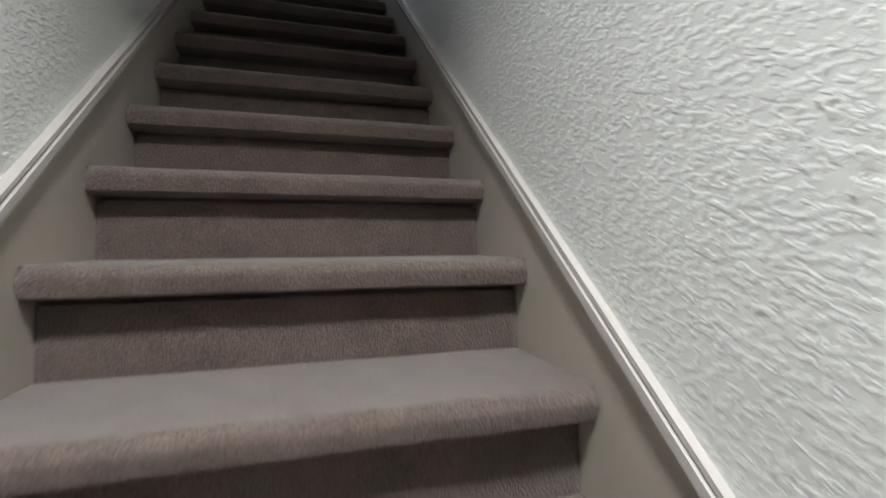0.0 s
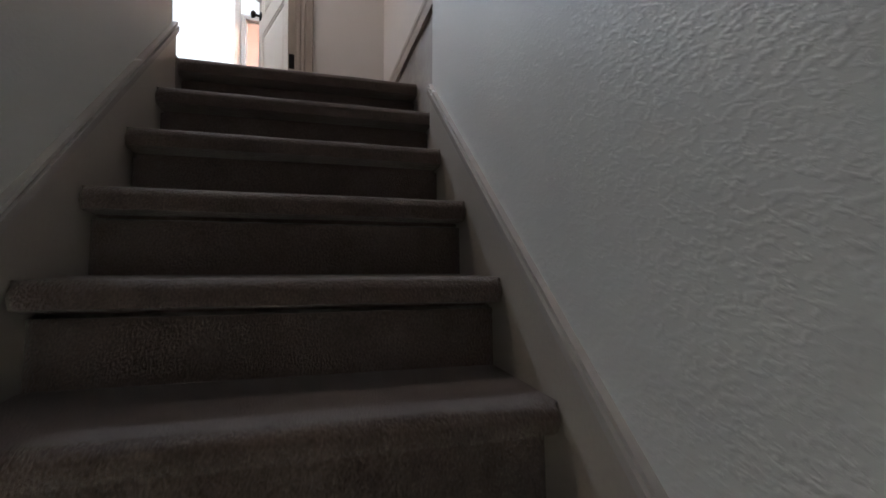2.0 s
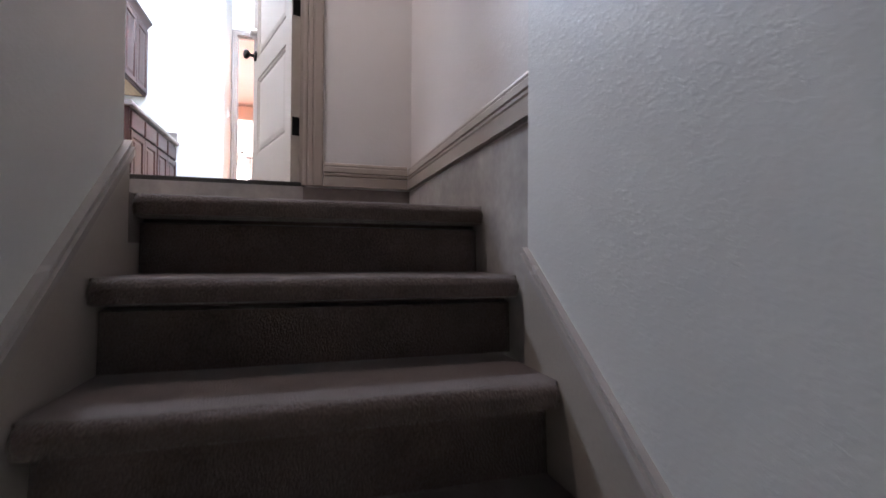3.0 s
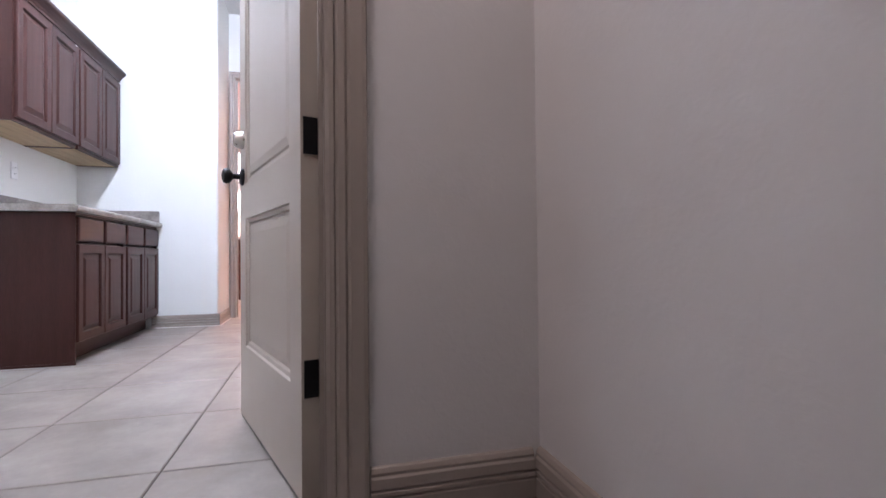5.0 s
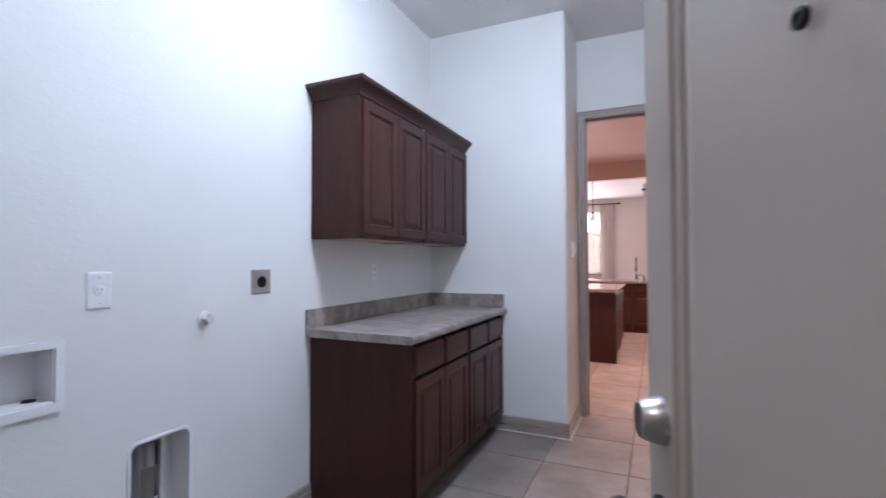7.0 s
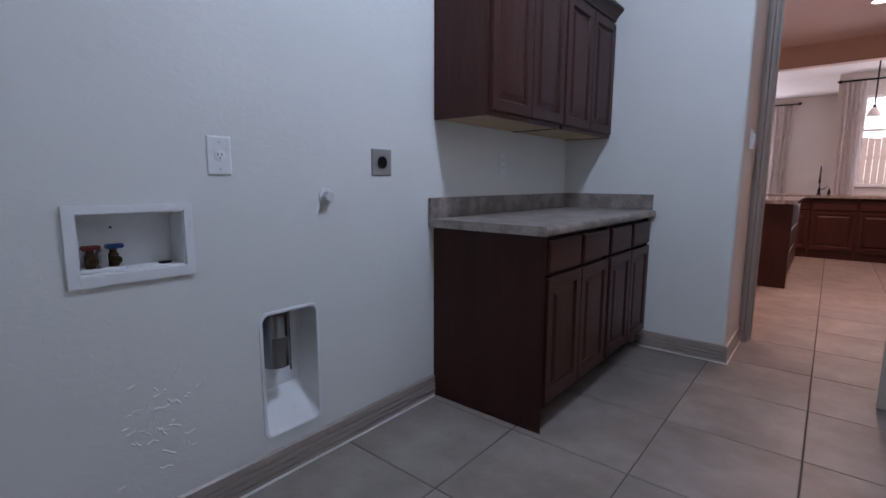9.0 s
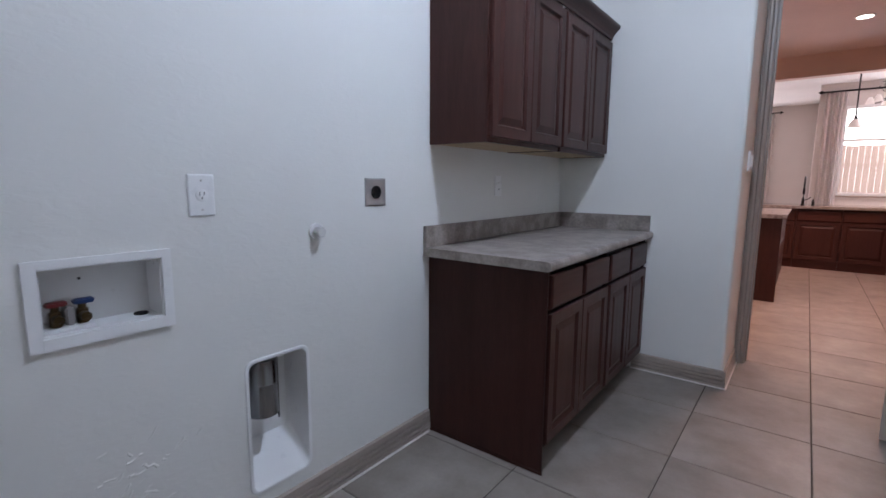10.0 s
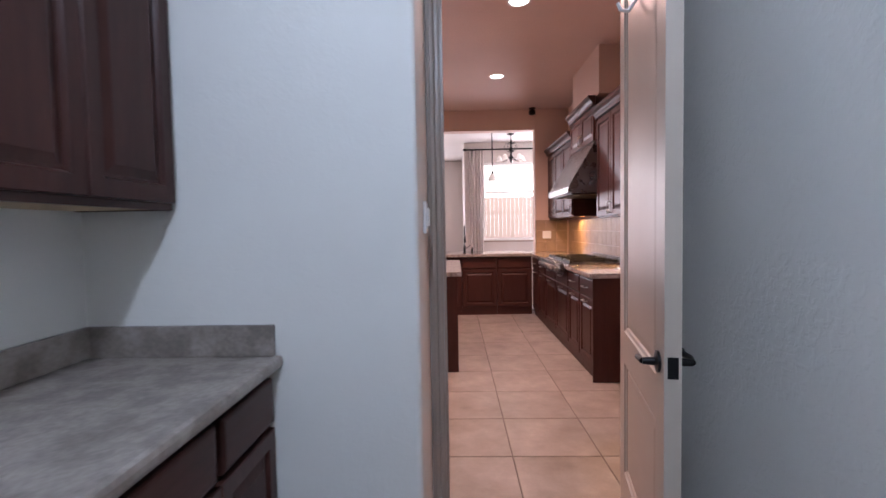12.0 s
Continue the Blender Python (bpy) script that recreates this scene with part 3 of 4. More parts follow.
# ---- doors ----
def panel_door(name, hinge, turn, width, height, label, thick=0.044, rail=(0.279, 0.745, 0.876, 0.13), stile=0.10, hinges=(0.305, 0.90, 2.1), pin_back=True):
    """A two-panel door. Local: hinge edge at x = 0, width along -x, its shown face at y = 0 towards -y; the pin is at the back edge, or at the front."""
    back = pose(*hinge, 0, 0, turn) @ Vector((-0.004, -thick if pin_back else 0, 0))
    ob = thing(name, tuple(back), label, "door", turn=turn)
    tagged(ob, kind="structure")
    b0, p1, p2, top = rail
    part("door_slab", boxes((-width, -width + stile, 0, thick, 0.012, height), (-stile, 0, 0, thick, 0.012, height),
                            (-width + stile, -stile, 0, thick, 0.012, b0), (-width + stile, -stile, 0, thick, p1, p2), (-width + stile, -stile, 0, thick, height - top, height)), DOORPAINT, ob)
    mould = [(0.0, 0.0), (0.004, -0.006), (0.016, -0.008), (0.020, -0.0145), (0.026, -0.0145), (0.030, -0.010), (0.055, -0.006), (0.06, -0.006)]
    for v0, v1 in ((b0, p1), (p2, height - top)):
        for face in (0, 1):
            bm = lofted(-width + stile, -stile, v0, v1, mould, -0.02)
            m4 = Matrix(((0, 1, 0, 0), (-1, 0, 0, 0), (0, 0, 1, 0), (0, 0, 0, 1)))
            if face:
                m4 = Matrix(((0, 1, 0, 0), (1, 0, 0, thick), (0, 0, 1, 0), (0, 0, 0, 1)))
            bmesh.ops.transform(bm, matrix=m4, verts=bm.verts[:])
            part("panel", bm, DOORPAINT, ob)
    for hz in hinges:
        h = part("hinge", boxes((0.0005, 0.0025, 0.006, thick - 0.002, hz - 0.046, hz + 0.046), bevel=0.0008), BLACK, ob, "black steel butt hinge")
        part("knuckle", lathe([(0.0065, -0.046), (0.0065, 0.046)], 12, "z", (0.006, thick + 0.004 if pin_back else -0.004, hz)), BLACK, h, smooth=True)
    return ob


DTURN = -72
door1 = panel_door("door_1", (1.948, -3.391, 0), DTURN, 0.795, 2.425, "open greige two-panel door with black knob and hinges")
part("peephole", lathe([(0.009, 0), (0.009, -0.004), (0.005, -0.005), (0.004, -0.003)], 16, "y", (-0.42, 0, 1.452)), BLACK, door1, "small black peephole")
kn = part("rose", lathe([(0.032, 0), (0.032, -0.006), (0.026, -0.010), (0.012, -0.012)], 24, "y", (-0.738, 0, 0.905)), BLACK, door1, smooth=True)
part("knob", lathe([(0.010, -0.010), (0.010, -0.035), (0.018, -0.040), (0.027, -0.048), (0.029, -0.058), (0.025, -0.068), (0.012, -0.073)], 24, "y", (-0.738, 0, 0.905)), BLACK, door1,
     "round black door knob", smooth=True)
part("deadbolt", lathe([(0.033, 0), (0.033, -0.008), (0.028, -0.024), (0.024, -0.032), (0.012, -0.034)], 24, "y", (-0.738, 0, 1.043)), NICKEL, door1, "satin nickel deadbolt cylinder", smooth=True)
part("inner_knob", lathe([(0.032, 0.044), (0.012, 0.056), (0.010, 0.08), (0.027, 0.092), (0.029, 0.102), (0.012, 0.117)], 24, "y", (-0.738, 0, 0.905)), BLACK, door1, smooth=True)
part("sweep", boxes((-0.788, -0.005, 0.002, 0.042, 0.003, 0.0118)), BLACK, door1, "black door sweep")

door2 = panel_door("door_2", (1.958, 0.546, 0), 79, 0.775, 2.415, "open greige two-panel kitchen door with black lever", hinges=(0.25, 1.2, 2.15), pin_back=False)


# ---- cabinets of the laundry room ----
def cabinet_front(ob, u0, u1, v0, v1, x, name, material, rings=RAISED):
    bm = lofted(u0, u1, v0, v1, rings, 0.0)
    return part(name, bm, material, ob, loc=(x, 0, 0))


def base_cabinet(y0, y1, end_panel, label):
    ob = thing("base_cabinet", (0, (y0 + y1) / 2, 0), label, "cabinet", "laundry base cabinets")
    h = (y1 - y0) / 2
    # body coloured near-black so that the gaps between the fronts read as shade
    part("carcass", boxes((0.004, 0.560, -h + 0.001, h - 0.001, 0.105, 0.8745)), GAPSHADE, ob, "near-black filling, painted shade between the fronts")
    part("toe_kick", boxes((0.45, 0.515, -h + 0.001, h - 0.001, 0.001, 0.1048)), CHERRY_Y, ob, "dark stained toe kick")
    if end_panel:
        part("end_panel", boxes((0.0, 0.612, -h - 0.006, -h + 0.0005, 0.001, 0.8745), bevel=0.001), CHERRY, ob, "plain stained end panel down to the floor")
        part("shoe_moulding", boxes((0.0, 0.618, -h - 0.014, -h - 0.0062, 0.001, 0.016), bevel=0.003), CHERRY_X, ob)
    part("face_frame", boxes((0.560, 0.600, -h + 0.001, -h + 0.012, 0.105, 0.8745), (0.560, 0.600, h - 0.012, h - 0.001, 0.105, 0.8745),
                             (0.560, 0.600, -h + 0.012, h - 0.012, 0.862, 0.8745), (0.560, 0.600, -h + 0.012, h - 0.012, 0.105, 0.122),
                             (0.560, 0.585, -h + 0.012, h - 0.012, 0.678, 0.698)), CHERRY, ob)
    part("bottom", boxes((0.5605, 0.5995, -h + 0.0125, h - 0.0125, 0.1225, 0.1245)), CHERRY, ob)
    for s in (0, 1):
        u0, u1 = (-h + 0.018, -0.016) if s == 0 else (0.016, h - 0.018)
        cabinet_front(ob, u0, u1, 0.708, 0.850, 0.6012, "drawer_front", CHERRY_Y, SLAB)
        u0, u1 = (-h + 0.018, -0.003) if s == 0 else (0.003, h - 0.018)
        cabinet_front(ob, u0, u1, 0.126, 0.690, 0.6012, "door", CHERRY)
    return ob


base_cabinet(-1.452, -0.73, True, "dark cherry base cabinet with two drawers and doors")
base_cabinet(-0.73, -0.012, False, "dark cherry base cabinet beside the stub wall")

counter = thing("countertop", (0, -0.75, 0.875), "mottled grey laminate worktop with backsplash", "countertop")
prof = [(0.003, 0.0), (0.628, 0.0), (0.638, 0.004), (0.642, 0.014), (0.642, 0.026), (0.637, 0.036), (0.626, 0.040), (0.003, 0.040)]
part("slab", extrude(prof, -0.752, 0.7475, "y"), LAMINATE, counter, smooth=False)
part("backsplash", boxes((0.003, 0.022, -0.752, 0.7475, 0.0402, 0.140), bevel=0.002), LAMINATE, counter)
part("side_splash", boxes((0.0222, 0.620, 0.7285, 0.7475, 0.0402, 0.140), bevel=0.002), LAMINATE, counter)


def wall_cabinet(y0, y1, label, crown_near):
    ob = thing("wall_cabinet", (0, (y0 + y1) / 2, 1.385), label, "cabinet", "laundry wall cabinets")
    h, H = (y1 - y0) / 2, 0.735
    part("side_panel", boxes((0.003, 0.308 if crown_near else 0.284, -h + 0.001, -h + 0.017, 0, H)), CHERRY, ob)
    part("side_panel", boxes((0.003, 0.284 if crown_near else 0.308, h - 0.017, h - 0.001, 0, H)), CHERRY, ob)
    part("top_panel", boxes((0.003, 0.290, -h + 0.0172, h - 0.0172, H - 0.02, H)), CHERRY, ob)
    part("bottom", boxes((0.003, 0.290, -h + 0.0172, h - 0.0172, 0.003, 0.018)), BARE, ob, "bare plywood underside")
    part("top_rail", boxes((0.2905, 0.309, -h + 0.0175, h - 0.0175, H - 0.04, H)), CHERRY_Y, ob)
    part("bottom_rail", boxes((0.2905, 0.309, -h + 0.0175, h - 0.0175, 0, 0.036)), CHERRY_Y, ob)
    # added sheet whose dark colour is the shade behind the doors
    part("inside", boxes((0.270, 0.280, -h + 0.0175, h - 0.0175, 0.0365, H - 0.0405)), GAPSHADE, ob, "near-black filling, painted shade between the fronts")
    for s in (0, 1):
        u0, u1 = (-h + 0.013, -0.003) if s == 0 else (0.003, h - 0.013)
        cabinet_front(ob, u0, u1, 0.022, H - 0.022, 0.3092, "door", CHERRY)
    return ob


wall_cabinet(-1.458, -0.732, "dark cherry wall cabinet with two raised-panel doors", True)
wall_cabinet(-0.732, -0.012, "dark cherry wall cabinet beside the stub wall", False)
# crown moulding along the two cabinets
crown = thing("crown_moulding", (0, -0.735, 2.1202), "dark cherry crown moulding on the wall cabinets", "moulding")
cp = [(0.0, 0.0), (0.008, 0.0), (0.010, 0.014), (0.020, 0.030), (0.036, 0.048), (0.050, 0.058), (0.054, 0.066), (0.054, 0.080), (0.0, 0.080)]
bm = bmesh.new()
a = [bm.verts.new((0.309 + d, -0.723 - d, z)) for d, z in cp]
b = [bm.verts.new((0.309 + d, 0.733, z)) for d, z in cp]
c = [bm.verts.new((0.003, -0.723 - d, z)) for d, z in cp]
for p, q in ((a, b), (c, a)):
    for i in range(len(cp)):
        j = (i + 1) % len(cp)
        bm.faces.new((p[i], p[j], q[j], q[i]))
bm.faces.new(b)
bm.faces.new(c)
part("moulding", bm, CHERRY_Y, crown)

# ---- fittings on the laundry wall ----
box_ob = thing("washer_box", (0, (wb[0] + wb[1]) / 2, 0.81), "white plastic washing machine outlet box with two valves", "outlet box")
hy, z0, z1 = (wb[1] - wb[0]) / 2, wb[2] - 0.81, wb[3] - 0.81
for b in ((-hy - 0.027, -hy, z0 - 0.029, z1 + 0.022), (hy, hy + 0.024, z0 - 0.029, z1 + 0.022), (-hy + 0.0002, hy - 0.0002, z1, z1 + 0.022), (-hy + 0.0002, hy - 0.0002, z0 - 0.029, z0)):
    part("flange", boxes((0.0005, 0.011, *b)), WHITE, box_ob)
part("back_screw", lathe([(0.0035, -0.0898), (0.0035, -0.087)], 10, "x", (0, -0.03, z1 - 0.045)), DARKHOLE, box_ob)
part("drain_hole", lathe([(0.018, z0 + 0.0042), (0.018, z0 + 0.008), (0.014, z0 + 0.008), (0.013, z0 + 0.005)], 20, "z", (-0.055, 0.095, 0)), DARKHOLE, box_ob, "dark drain opening", smooth=True)
part("valve_bridge", boxes((-0.07, -0.030, -0.078, -0.058, z0 + 0.014, z0 + 0.060), bevel=0.004), GREYPLATE, box_ob, "grey block between the valves")
for nm, b in (("back_plate", (-0.095, -0.090, -hy, hy, z0, z1)), ("side_plate", (-0.09, 0.0, -hy + 0.0003, -hy + 0.004, z0, z1)), ("side_plate", (-0.09, 0.0, hy - 0.004, hy - 0.0003, z0, z1)),
              ("bottom_plate", (-0.09, 0.0, -hy + 0.004, hy - 0.004, z0 + 0.0003, z0 + 0.004)), ("top_plate", (-0.09, 0.0, -hy + 0.004, hy - 0.004, z1 - 0.004, z1 - 0.0003))):
    part(nm, boxes(b), WHITE, box_ob)
part("valve_shelf", boxes((-0.088, -0.012, -hy + 0.006, -0.02, z0 + 0.0045, z0 + 0.014), bevel=0.002), WHITE, box_ob)
for vy, cm, nm in ((-0.095, RED, "hot"), (-0.040, BLUE, "cold")):
    v = part("valve", lathe([(0.013, z0 + 0.014), (0.013, z0 + 0.05), (0.009, z0 + 0.052), (0.009, z0 + 0.064)], 14, "z", (-0.045, vy, 0)), BRASS, box_ob, smooth=True)
    part("spout", lathe([(0.012, 0), (0.012, 0.022), (0.007, 0.022), (0.007, 0.018)], 14, "x", (-0.035, vy, z0 + 0.034)), BRASS, v, smooth=True)
    part("handle", boxes((-0.052, -0.030, vy - 0.020, vy + 0.024, z0 + 0.064, z0 + 0.077), bevel=0.003), cm, v, "red lever handle" if cm is RED else "blue lever handle")


def outlet(name, y0, y1, z0, z1, material, label, kind):
    ob = thing(name, (0, (y0 + y1) / 2, z0), label, "outlet")
    w, h = (y1 - y0) / 2, z1 - z0
    part("plate", lofted(-w, w, 0, h, [(0, 0.003), (0.003, 0.0055), (0.006, 0.006)], 0.0005), material, ob)
    m = h / 2
    if kind == "round":
        part("receptacle", lathe([(0.026, 0.006), (0.026, 0.010), (0.024, 0.011), (0.020, 0.009)], 28, "x", (0, 0, m)), BLACK, ob, "black round dryer receptacle", smooth=True)
        for a in (90, 215, 325):
            part("slot", boxes((0.0092, 0.0122, -0.0016, 0.0016, -0.006, 0.006)), DARKHOLE, ob, loc=(0, 0.012 * math.cos(radians(a)), m + 0.012 * math.sin(radians(a))))
    if kind == "single":
        part("receptacle", lathe([(0.018, 0.006), (0.018, 0.0075), (0.0165, 0.008)], 28, "x", (0, 0, m)), WHITE, ob, smooth=True)
        for sy, sz, sh in ((-0.0065, 0.004, 0.004), (0.0065, 0.004, 0.0045), (0, -0.008, 0.0028)):
            part("slot", boxes((0.0078, 0.0086, sy - 0.0012, sy + 0.0012, m + sz - sh, m + sz + sh)), DARKHOLE, ob)
        for sz in (m + 0.042, m - 0.042):
            part("screw", lathe([(0.003, 0.006), (0.003, 0.0068)], 10, "x", (0, 0, sz)), NICKEL, ob)
    if kind == "duplex":
        for sz in (m - 0.02, m + 0.02):
            r = part("receptacle", boxes((0.006, 0.0078, -0.016, 0.016, sz - 0.014, sz + 0.014), bevel=0.001), WHITE, ob)
            for sy in (-0.006, 0.006):
                part("slot", boxes((0.0076, 0.0084, sy - 0.001, sy + 0.001, sz - 0.004, sz + 0.005)), DARKHOLE, r)
    return ob


outlet("dryer_outlet", -1.860, -1.746, 1.118, 1.230, GREYPLATE, "grey metal dryer outlet plate with black receptacle", "round")
outlet("wall_outlet", -2.536, -2.460, 1.113, 1.234, WHITE, "white single wall outlet", "single")
outlet("counter_outlet", -0.882, -0.810, 1.140, 1.254, WHITE, "white duplex outlet above the worktop", "duplex")

gas = thing("gas_stub", (0, -2.10, 1.037), "white capped gas pipe stub with escutcheon", "pipe stub")
part("escutcheon", lathe([(0.031, 0.001), (0.031, 0.006), (0.028, 0.0085), (0.024, 0.006), (0.016, 0.006)], 24, "x"), WHITE, gas, smooth=True)
part("cap", lathe([(0.016, 0.005), (0.016, 0.012), (0.0205, 0.013), (0.0205, 0.034), (0.018, 0.038)], 6, "x"), OFFWHITE, gas, "white hexagonal pipe cap")

vent = thing("dryer_vent_box", (0, (vb[0] + vb[1]) / 2, vb[2]), "white recessed dryer vent box with a metal duct", "vent box")
w, h, r = (vb[1] - vb[0]) / 2, vb[3] - vb[2], 0.028


def rounded(w, v0, v1, r, k=6):
    pts = []
    for cx, cz, a0 in ((w - r, v1 - r, 0), (-w + r, v1 - r, 90), (-w + r, v0 + r, 180), (w - r, v0 + r, 270)):
        for i in range(k + 1):
            a = radians(a0 + 90 * i / k)
            pts.append((cx + r * math.cos(a), cz + r * math.sin(a)))
    return pts


bm = bmesh.new()
loops = []
for x, inset, rr in ((0.0005, -0.010, r + 0.008), (0.005, -0.008, r + 0.006), (0.006, -0.002, r), (0.004, 0.003, r), (-0.10, 0.010, r - 0.008), (-0.112, 0.022, r - 0.012)):
    pts = rounded(w - inset, inset, h - inset, rr)
    loops.append([bm.verts.new((x, p[0], p[1] + (0.11 * (1 if p[1] < h / 2 else 0) if x < -0.05 else 0))) for p in pts])
for p, q in zip(loops, loops[1:]):
    for i in range(len(p)):
        bm.faces.new((p[i], p[(i + 1) % len(p)], q[(i + 1) % len(p)], q[i]))
bm.faces.new(loops[-1])
part("tray", bm, WHITE, vent, smooth=True)
part("duct", lathe([(0.0495, h - 0.215), (0.0512, h - 0.213), (0.0505, h - 0.10), (0.0525, h - 0.097), (0.0505, h - 0.094), (0.0505, h - 0.014)], 32, "z", (-0.053, -0.032, 0)), GALV, vent,
     "dull galvanised duct pipe", smooth=True)
part("seam", boxes((-0.040, -0.034, 0.0155, 0.019, h - 0.245, h - 0.012)), DARKHOLE, vent)

# rough trowel marks left in the plaster below the washer box
rng = random.Random(7)
bm = bmesh.new()
for k in range(38):
    y, z = rng.gauss(-2.75, 0.055), rng.gauss(0.39, 0.075)
    if k > 34:
        y, z = rng.gauss(-2.60, 0.03), rng.gauss(0.455, 0.012)
    a, n = rng.uniform(-1.0, 0.8), rng.randint(2, 4)
    pts = [(-0.0021, y + 0.013 * q * math.cos(a) + rng.uniform(-0.003, 0.003), z + 0.012 * q * math.sin(a) + rng.uniform(-0.006, 0.006)) for q in range(n)]
    t = tube(pts, rng.uniform(0.0034, 0.0050), 8)
    me = bpy.data.meshes.new("mark")
    t.to_mesh(me)
    t.free()
    bm.from_mesh(me)
    bpy.data.meshes.remove(me)
structure("plaster_marks", bm, WALL, "rough raised plaster marks on the white wall", "plaster marks", smooth=True)

# switch plate on the stub wall's return
sw = thing("light_switch", (1.088, 0.29, 1.297), "white double light switch plate", "light switch")
part("plate", lofted(-0.058, 0.058, 0, 0.118, [(0, 0.008), (0.003, 0.012), (0.006, 0.0125)], 0.0005), WHITE, sw)
for sy in (-0.023, 0.023):
    part("rocker", boxes((0.0126, 0.021, sy - 0.016, sy + 0.016, 0.026, 0.092), bevel=0.0015), WHITE, sw)

# ceiling lamp holder of the laundry room
cl = thing("ceiling_light", (1.14, -1.78, CZ), "white ceiling lamp holder with a bare bulb", "ceiling light")
part("base", lathe([(0.065, -0.0005), (0.065, -0.02), (0.045, -0.034), (0.02, -0.04), (0.02, -0.06)], 28, "z"), WHITE, cl, smooth=True)

# fittings of the kitchen door
lv = part("rose", lathe([(0.031, 0), (0.031, -0.007), (0.012, -0.012), (0.010, -0.045)], 24, "y", (-0.71, 0, 0.925)), BLACK, door2, smooth=True)
part("lever", tube([(-0.71, -0.045, 0.925), (-0.67, -0.050, 0.928), (-0.61, -0.048, 0.922), (-0.59, -0.046, 0.930)], 0.009), BLACK, door2, "black lever handle", smooth=True)
part("rose", lathe([(0.031, 0.044), (0.031, 0.051), (0.012, 0.056), (0.010, 0.088)], 24, "y", (-0.71, 0, 0.925)), BLACK, door2, smooth=True)
part("lever", tube([(-0.71, 0.088, 0.925), (-0.69, 0.092, 0.927), (-0.665, 0.092, 0.925)], 0.009), BLACK, door2, smooth=True)
part("latch_plate", boxes((-0.7777, -0.7752, 0.008, 0.036, 0.895, 0.955), bevel=0.0006), BLACK, door2, "black latch plate")
hook = part("coat_hook", tube([(-0.36, 0.046, 2.18), (-0.36, 0.049, 2.09), (-0.36, 0.070, 2.06), (-0.36, 0.095, 2.065), (-0.36, 0.105, 2.09)], 0.007), WHITE, door2, "white over-door coat hook", smooth=True)


# ---- kitchen: shell ----
KR = 2.96
structure("wall_kitchen_east", boxes((KR, KR + 0.12, 0.67, 5.80, 0, CZ)), KWALL, "warm beige kitchen wall", "wall")
structure("wall_kitchen_west", boxes((-2.52, -2.4, 0.55, 11.2, 0, CZ)), KWALL, "warm beige kitchen wall", "wall")
structure("wall_kitchen_south", boxes((-2.4, -0.161, 0.55, 0.67, 0, CZ), (RX + 0.121, KR + 0.12, 0.55, 0.67, 0, CZ)), KWALL, "warm beige kitchen wall", "wall")
structure("wall_header", boxes((-2.4, 2.44, 5.80, 5.98, 2.79, CZ), (2.445, KR + 0.12, 5.80, 5.98, 0, CZ)), KWALL, "beige header and pier over the sink counter", "wall")
structure("soffit", boxes((2.655, KR, 3.27, 4.30, 2.622, CZ)), KWALL, "boxed beige soffit above the hood cabinet", "soffit")
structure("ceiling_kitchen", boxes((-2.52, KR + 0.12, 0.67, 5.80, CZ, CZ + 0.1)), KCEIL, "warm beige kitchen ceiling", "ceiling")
structure("ceiling_nook", boxes((-2.52, 4.3, 5.80, 11.4, CZ + 0.002, CZ + 0.1)), CEIL, "white ceiling of the breakfast nook", "ceiling")
structure("wall_bar", boxes((-2.4, 2.44, 6.105, 6.22, 0, 0.874)), KWALL, "low beige wall behind the sink cabinets", "wall")
structure("floor_nook", boxes((-2.52, 4.3, 6.3, 11.3, -0.1, -0.002)), TILE, "beige tile floor of the nook", "floor")
structure("wall_nook_east", boxes((4.2, 4.3, 5.98, 8.6, 0, CZ), (KR + 0.12, 4.2, 5.9, 5.98, 0, CZ)), NOOKWALL, "cream wall of the nook", "wall")


def window_wall(name, x0, x1, y0, y1, wx0, wx1, wz0, wz1, label):
    structure(name, boxes((x0, wx0, y0, y1, 0, CZ), (wx1, x1, y0, y1, 0, CZ), (wx0, wx1, y0, y1, 0, wz0), (wx0, wx1, y0, y1, wz1, CZ)), NOOKWALL, label, "wall")


window_wall("wall_nook_north", 1.42, 4.3, 8.6, 8.74, 1.80, 4.10, 1.02, 2.68, "cream wall with a wide window")
window_wall("wall_far_north", -2.4, 1.42, 11.2, 11.34, -1.3, 0.20, 0.88, 2.75, "cream wall with a far window")
structure("wall_jog", boxes((1.42, 1.54, 8.741, 11.34, 0, CZ)), NOOKWALL, "cream return wall", "wall")


def window(name, x0, x1, y, z0, z1, label, panes=2):
    ob = thing(name, ((x0 + x1) / 2, y, z0), label, "window")
    tagged(ob, kind="structure")
    w, h = (x1 - x0) / 2, z1 - z0
    part("window_frame", boxes((-w + 0.001, -w + 0.05, 0, 0.07, 0.001, h - 0.001), (w - 0.05, w - 0.001, 0, 0.07, 0.001, h - 0.001), (-w + 0.05, w - 0.05, 0, 0.07, 0.001, 0.05),
                               (-w + 0.05, w - 0.05, 0, 0.07, h - 0.05, h - 0.001), (-w + 0.05, w - 0.05, 0.01, 0.06, h * 0.62 - 0.02, h * 0.62 + 0.02)), WHITE, ob)
    for a, b in ((0.05, h * 0.62 - 0.02), (h * 0.62 + 0.02, h - 0.05)):
        g = part("pane", boxes((-w + 0.0505, w - 0.0505, 0.033, 0.037, a + 0.0005, b - 0.0005)), GLASS, ob)
        g.visible_shadow = False
    part("window_sill", boxes((-w - 0.04, w + 0.04, -0.06, -0.001, -0.035, -0.001), bevel=0.004), TRIM, ob)
    return ob


window("window_1", 1.80, 4.10, 8.602, 1.02, 2.68, "wide bright window of the breakfast nook")
